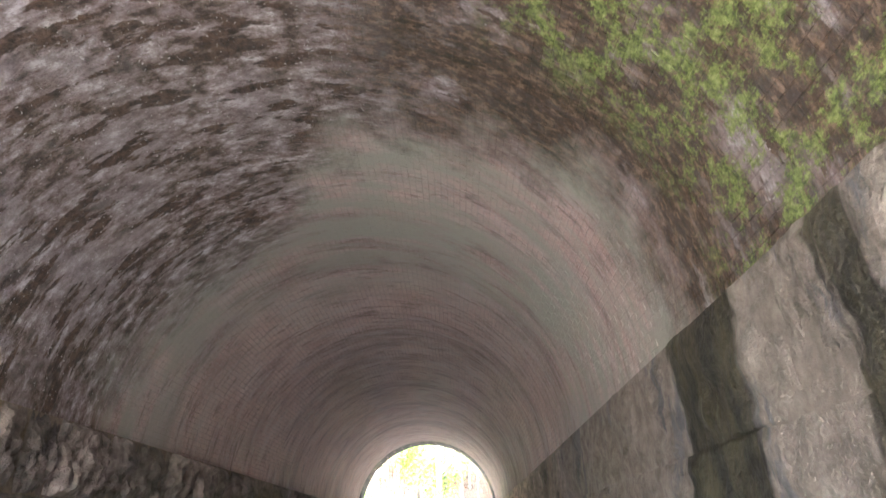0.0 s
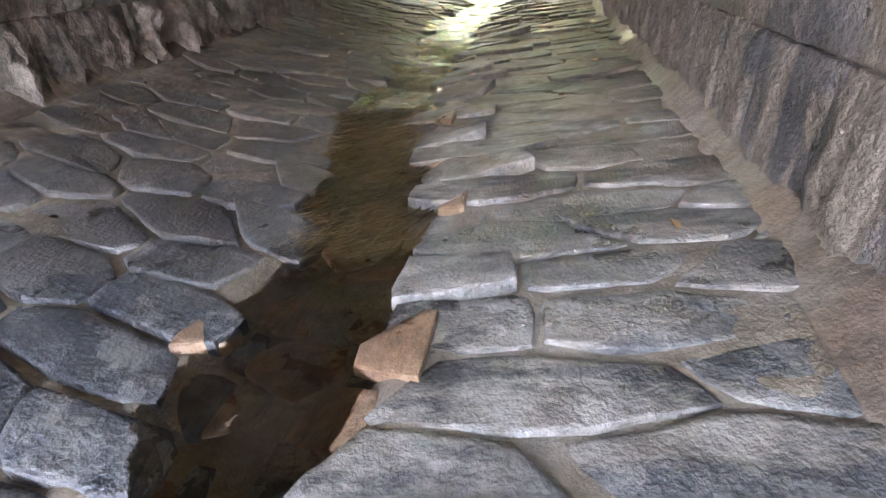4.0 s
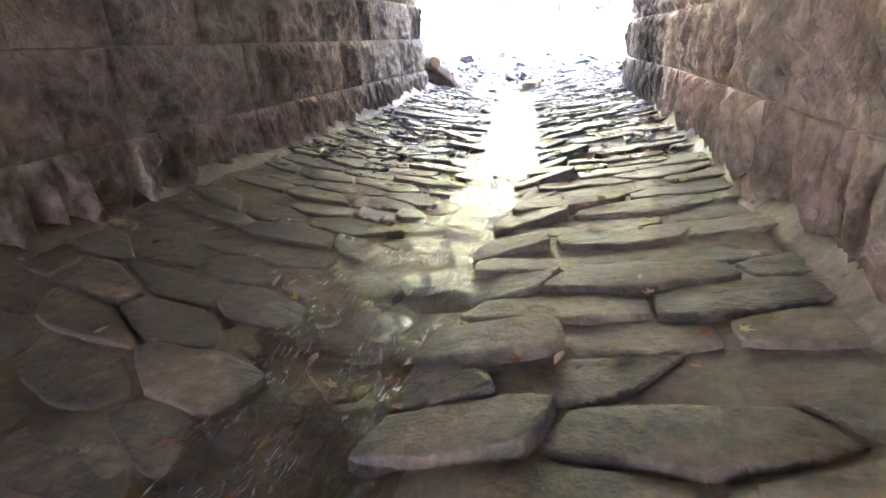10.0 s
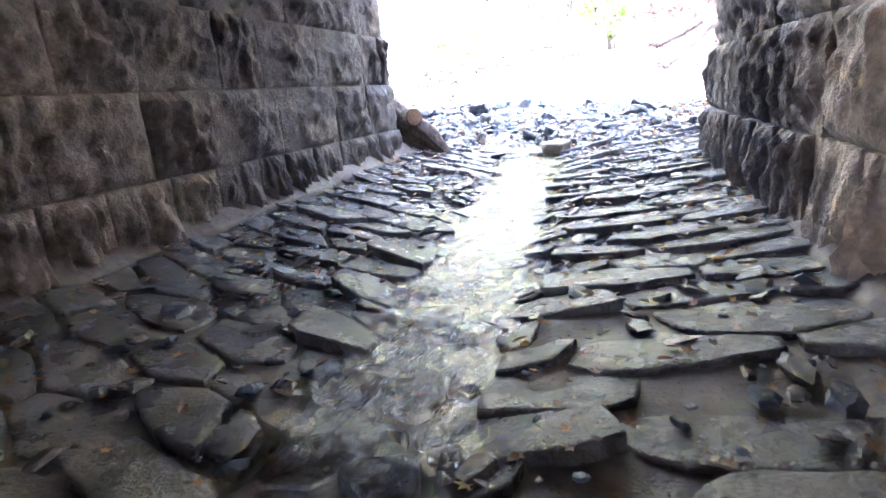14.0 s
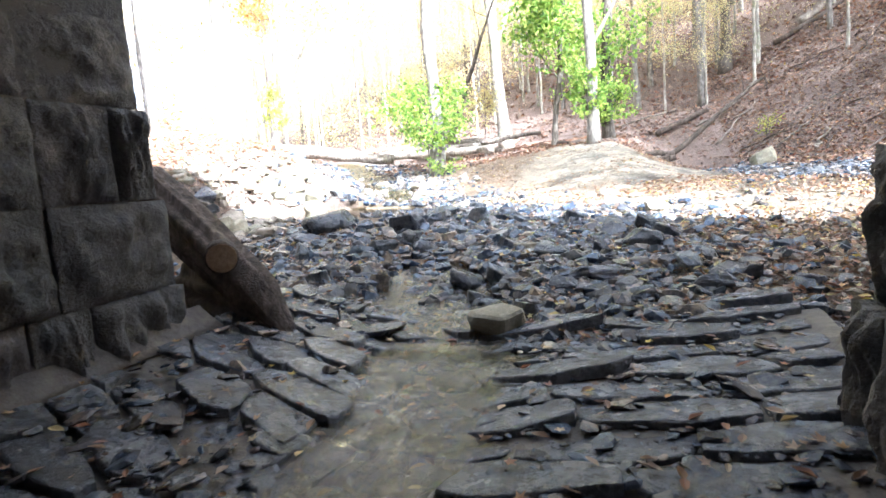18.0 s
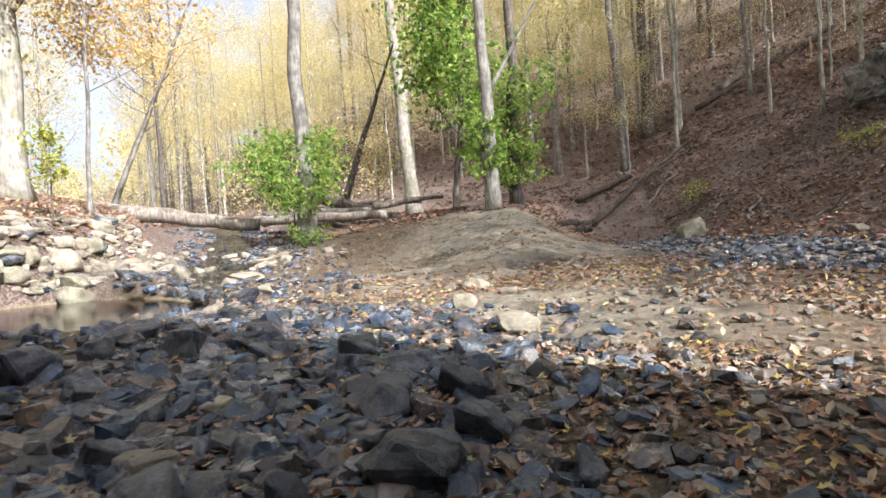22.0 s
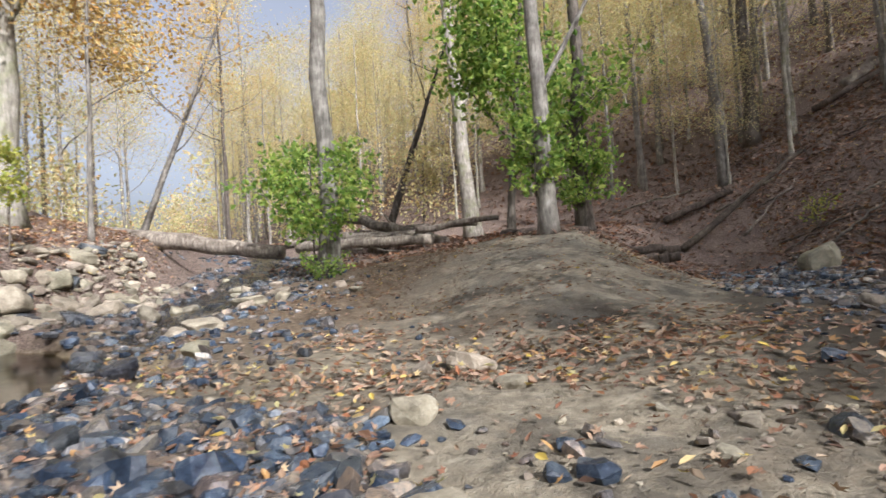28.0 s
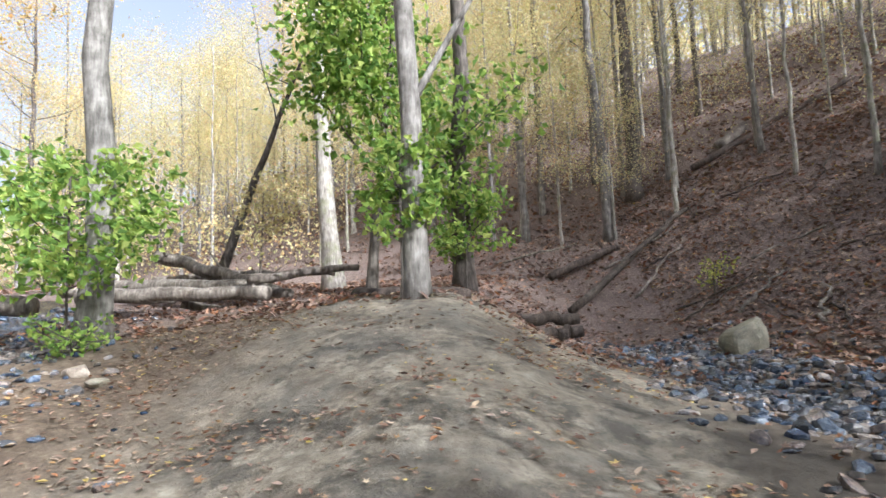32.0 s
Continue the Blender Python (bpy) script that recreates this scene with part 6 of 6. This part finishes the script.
for k in KINDS:
    for o in (*k.children_recursive, k):
        bpy.data.objects.remove(o)


# woods too far off to tell tree from tree
r_far = np.random.RandomState(9)
spots = []
while len(spots) < 1500:
    x, y = r_far.uniform(-230, 130), r_far.uniform(75, 260)
    d = math.hypot(x, y - 30)
    if d > 85 and not (opening(x, y) and d < 190):
        spots += [(x + r_far.normal(0, 2), y + r_far.normal(0, 2), float(land(x, y)) + h) for h in r_far.uniform(0.5, 17, 3)]
v, f = leaf_cloud(spots, 36, (2.0, 2.0, 1.6), (0.6, 1.3), r_far)
pieces = []
for _ in range(330):
    x, y = r_far.uniform(-120, 80), r_far.uniform(70, 150)
    if math.hypot(x, y - 30) > 62 and not opening(x, y):
        r, h, z = r_far.uniform(0.12, 0.32), r_far.uniform(12, 20), float(land(x, y))
        pieces.append(tube([(x, y, z - 0.5), (x + r_far.normal(0, 0.3), y, z + h / 2), (x + r_far.normal(0, 0.7), y, z + h)], [r, r * 0.8, r * 0.4], 5, 0, None, False))
tagged(part("far_trunks", mesh_of("far_trunks", *join(*pieces), M["bark_grey"], False), None), "far grey trunks in the autumn woods", "woods", kind="stuff")
tagged(part("far_woods", fast_mesh("far_woods", v, f, M["leaf_far"]), None), "far autumn woods closing the valley", "woods", kind="stuff")
spots = []
while len(spots) < 420:
    x, y = r_far.uniform(-45, 42), r_far.uniform(56, 95)
    if float(side_distance(x, y, HILL_TOE)) > 11 and not opening(x, y):
        spots.append((x, y, float(land(x, y)) + 0.4 + 7 * r_far.rand() ** 1.5))
v, f = leaf_cloud(spots, 110, (1.2, 1.2, 0.7), (0.08, 0.16), r_far)
tagged(part("undergrowth", fast_mesh("undergrowth", v, f, M["leaf_far"]), None), "thin yellow undergrowth among the trunks", "undergrowth", kind="stuff")


# bushes and saplings low in the valley
spots = []
while len(spots) < 520:
    x, y = r_far.uniform(-75, -13), r_far.uniform(46, 105)
    bank = -float(side_distance(x, y, BANK_TOE))
    if bank > 3 or y > 66:
        spots.append((x, y, float(land(x, y)) + (4.0 if opening(x, y) else 6.5) * r_far.rand() ** 1.6 + 0.3))
v, f = leaf_cloud(spots, 70, (1.1, 1.1, 0.7), (0.14, 0.32), r_far)
tagged(part("valley_undergrowth", fast_mesh("valley_undergrowth", v, f, M["leaf_far"]), None), "pale yellow bushes and saplings in the sunny valley", "undergrowth", kind="stuff")


spots = []
while len(spots) < 520:
    x, y = r_far.uniform(-80, -21), r_far.uniform(22, 62)
    if -float(side_distance(x, y, BANK_TOE)) > 10:
        spots.append((x, y, float(land(x, y)) + 0.3 + 9 * r_far.rand() ** 1.5))
v, f = leaf_cloud(spots, 70, (1.3, 1.3, 0.8), (0.15, 0.32), r_far)
tagged(part("bank_undergrowth", fast_mesh("bank_undergrowth", v, f, M["leaf_far"]), None), "pale golden undergrowth above the sunny bank", "undergrowth", kind="stuff")


# ---------------------------------------------------------------- logs
rng_hill = np.random.RandomState(61)


def fallen_log(label, a, b, r0, r1, mat="bark_log", seed=1, name="log", sag=0.0, stubs=0):
    rng = random.Random(seed)
    a, b = Vector(a), Vector(b)
    n = 9
    pts = [a.lerp(b, i / n) + Vector((rng.uniform(-0.11, 0.11), rng.uniform(-0.11, 0.11), rng.uniform(-0.05, 0.05) - sag * math.sin(math.pi * i / n))) for i in range(n + 1)]
    log = part(name, mesh_of(name, *tube(pts, [r0 + (r1 - r0) * i / n for i in range(n + 1)], 11, 0.03, rng), M[mat], False), None)
    for _ in range(stubs):
        i = rng.randint(1, n - 1)
        bp, br = bough(pts[i], (rng.uniform(-1, 1), rng.uniform(-1, 1), rng.uniform(0.2, 1)), rng.uniform(0.4, 1.2), r1 * 0.35, rng, 0.2, 3)
        part("stub", mesh_of("stub", *tube(bp, br, 5), M[mat], False), None, log)
    return tagged(log, label, "log", "fallen logs")


fallen_log("long weathered log lying across the creek", (-18.3, 45.5, 3.45), (-10.6, 47.4, 2.2), 0.36, 0.24, "bark_log", 1)
fallen_log("weathered log in the log jam", (-12.5, 50.5, 2.5), (-6.6, 50.9, 2.45), 0.22, 0.2, "bark_log", 2)
fallen_log("weathered log in the log jam", (-13.5, 52.8, 2.9), (-7.4, 51.5, 2.6), 0.25, 0.2, "bark_log", 3)
fallen_log("broken log propped up in the log jam", (-12.6, 54.5, 4.0), (-7.0, 52.3, 2.5), 0.24, 0.18, "bark_log", 4, stubs=3)
fallen_log("broken log in the log jam", (-9.9, 53.6, 3.1), (-6.5, 52.0, 2.4), 0.2, 0.16, "bark_log", 5, stubs=2)
for k in range(7):
    x, y = rng.uniform(-13, -7), rng.uniform(50.5, 55)
    z = float(land(x, y)) + rng.uniform(0.2, 0.9)
    a = rng.uniform(-0.5, 0.5)
    fallen_log("broken grey log in the log jam", (x, y, z), (x + 3.2 * math.cos(a), y + 3.2 * math.sin(a), z + rng.uniform(-0.5, 0.6)), 0.15, 0.1, "bark_log", 60 + k)
fallen_log("dark log lying behind the crest", (-3.0, 47.6, 2.2), (-0.5, 47.4, 2.12), 0.16, 0.14, "log_dark", 6)
fallen_log("dark log end sticking out of the bank", (0.3, 49.3, 1.55), (1.75, 50.2, 1.45), 0.15, 0.14, "log_dark", 7)
fallen_log("dark log end sticking out of the bank", (0.8, 47.6, 1.25), (1.75, 48.4, 1.25), 0.15, 0.13, "log_dark", 8)
fallen_log("long dark log lying up the hillside", on(2.1, 57.4, 0.15), on(7.6, 62.0, 0.1), 0.16, 0.09, "log_dark", 9, stubs=3)
fallen_log("dark log on the lower hillside", on(1.5, 60.5, 0.2), on(4.6, 61.3, 0.2), 0.18, 0.15, "log_dark", 10, stubs=2)
fallen_log("long log lying up the hillside", on(9.0, 65.5, 0.15), on(17.5, 67.0, 0.15), 0.18, 0.12, "log_dark", 11)
fallen_log("pale log on the hillside", on(10.6, 66.5, 0.2), on(12.4, 67.4, 0.3), 0.3, 0.26, "bark_log", 12)
for k, (x, y, dx, dy) in enumerate(((6.5, 53, 1.6, 1.2), (8, 56, 2, -0.5), (7.4, 50.5, 0.9, 1.5), (3.8, 60, 3, 0.8), (-1, 63, 4, 0.3), (4.5, 57.5, 2.4, 2.2))):
    fallen_log("thin fallen branch on the leaf litter", on(x, y, 0.06), on(x + dx, y + dy, 0.1), 0.06, 0.035, "bark_log", 40 + k, "branch", stubs=2)
# sticks on the hillside
for k in range(60):
    x, y = hill_spot(rng_hill)
    a, long = rng_hill.uniform(-0.6, 1.9), rng_hill.uniform(0.8, 3.2)
    fallen_log("dark dead stick lying in the leaf litter", on(x, y, 0.05), on(x + long * math.cos(a), y + long * math.sin(a), 0.07), rng_hill.uniform(0.025, 0.055), 0.018, "log_dark", 300 + k, "branch", stubs=1)
# driftwood against the end of the wall
def driftwood(label, pts, radii, seed, lumpy=0.26):
    """A split, weathered butt of wood with a ragged tip."""
    rng = random.Random(seed)
    pts = [Vector(p) for p in pts]
    way = (pts[-1] - pts[0]).normalized()
    across = way.cross(Vector((0, 0, 1))).normalized()
    other = across.cross(way)
    n, sides, verts, faces = 22, 34, [], []
    for i in range(n + 1):
        f = i / n * (len(pts) - 1)
        k = min(int(f), len(pts) - 2)
        p, r = pts[k].lerp(pts[k + 1], f - k), radii[k] + (radii[k + 1] - radii[k]) * (f - k)
        for s in range(sides):
            a = 2 * math.pi * s / sides
            grain = noise.noise((3 * math.cos(a) + seed, 3 * math.sin(a), 0.5 * i / n)) + 0.5 * noise.noise((8 * math.cos(a) + seed, 8 * math.sin(a), 1.5 * i / n))
            verts.append(p + (across * math.cos(a) + other * math.sin(a)) * r * (1 + lumpy * 2 * grain))
    for i in range(n):
        for s in range(sides):
            a, b = i * sides + s, i * sides + (s + 1) % sides
            faces.append((a, b, b + sides, a + sides))
    faces += [tuple(range(sides - 1, -1, -1)), tuple(range(n * sides, (n + 1) * sides))]
    log = part("log", mesh_of("log", verts, faces, M["log_dark"], False), None)
    return tagged(log, label, "log", "fallen logs")


driftwood("dark wet driftwood log leaning against the wall end", [(-5.7, 28.1, 1.4), (-4.5, 27.75, 0.62), (-3.65, 27.5, 0.08), (-3.12, 27.3, -0.36)], [0.26, 0.27, 0.22, 0.07], 20)
driftwood("dark rotten butt of wood lying under the driftwood", [(-5.0, 28.1, 0.05), (-4.2, 27.75, 0.0), (-3.35, 27.4, -0.28)], [0.32, 0.32, 0.16], 26)
stub = driftwood("sawn log end resting on the driftwood by the wall", [(-4.9, 28.5, 0.5), (-4.3, 27.8, 0.52), (-3.80, 27.22, 0.52)], [0.17, 0.165, 0.16], 21, 0.04)
n = Nodes("sawn_wood")
sawn = n.finish(n.ramp(n.noise(9, 5, 0.7), (0.35, (0.10, 0.06, 0.035)), (0.65, (0.24, 0.16, 0.10))), 0.8, n.noise(30), 0.01)
v, f = tube([(-3.805, 27.226, 0.52), (-3.795, 27.214, 0.52)], [0.15, 0.145], 16)
part("sawn_face", mesh_of("sawn_face", v, f, sawn), None, stub, "pale sawn face of the log")

# ---------------------------------------------------------------- outcrop
bm = bmesh.new()
bmesh.ops.create_icosphere(bm, subdivisions=5, radius=1.0)
for v in bm.verts:
    p = v.co.copy()
    f = 1 + 0.30 * noise.noise(p * 1.3) + 0.20 * abs(noise.noise(p * 3.1)) + 0.10 * noise.noise(p * 7) + 0.05 * noise.noise(p * 17)
    q = Vector([math.copysign(abs(c) ** 0.65, c) for c in p]) * f
    step = 0.12 * math.floor(q.z * 5)
    v.co = Vector((q.x * 1.9, q.y * 2.3, 0.6 * q.z * 1.5 + 0.4 * step * 7 * 0.3))
for f in bm.faces:
    f.smooth = False
outcrop = part("rock_outcrop", bm, M["outcrop"])
outcrop.location = on(14.6, 54.4, 0.5)
outcrop.scale = (0.82, 0.82, 0.82)
tagged(outcrop, "grey rock outcrop with a dark overhang on the hillside", "rock")


# ---------------------------------------------------------------- trail sign
def trail_sign(at, turn):
    sign = thing("trail_sign", "brown trail sign with pale border on a wooden post", "sign", at, turn=turn)
    v, f = box((-0.06, -0.05, -0.3), (0.06, 0.05, 2.2))
    part("post", mesh_of("post", v, f, M["bark_log"]), None, sign)
    n = Nodes("sign_brown")
    brown = n.finish(n.ramp(n.noise(6), (0.4, (0.035, 0.025, 0.02)), (0.6, (0.055, 0.04, 0.03))), 0.6)
    n = Nodes("sign_paint")
    pale = n.finish(n.ramp(n.noise(9), (0.4, (0.55, 0.53, 0.48)), (0.6, (0.7, 0.68, 0.62))), 0.6)
    for name, z, w, h, words in (("board", 1.85, 0.85, 0.80, True), ("small_board", 0.75, 0.46, 0.44, False)):
        board = part(name, mesh_of(name, *box((-w / 2, -0.085, z - h / 2), (w / 2, -0.055, z + h / 2)), brown), None, sign)
        pieces = [box((-w / 2 + 0.02, -0.09, z + s * (h / 2 - 0.03) - 0.01), (w / 2 - 0.02, -0.087, z + s * (h / 2 - 0.03) + 0.01)) for s in (-1, 1)]
        pieces += [box((s * (w / 2 - 0.03) - 0.01, -0.09, z - h / 2 + 0.03), (s * (w / 2 - 0.03) + 0.01, -0.087, z + h / 2 - 0.03)) for s in (-1, 1)]
        part("border", mesh_of("border", *join(*pieces), pale), None, board)
        rows = ((0.17, 0.42), (0.06, 0.22), (-0.05, 0.28)) if words else ((0.08, 0.25), (0.0, 0.2), (-0.08, 0.24))
        for dz, long in rows:
            part("lettering", mesh_of("lettering", *box((-long / 2, -0.09, z + dz - 0.03), (long / 2, -0.087, z + dz + 0.03)), pale), None, board)
    return sign


trail_sign(on(-16.6, 34.65), 50)

# ---------------------------------------------------------------- single bricks of the vault
for corners8 in bricks[mine]:
    mid = corners8.mean(0)
    me = mesh_of("brick", corners8 - mid, pattern, M["brick_one"])
    part("brick", me, None, vault).location = mid
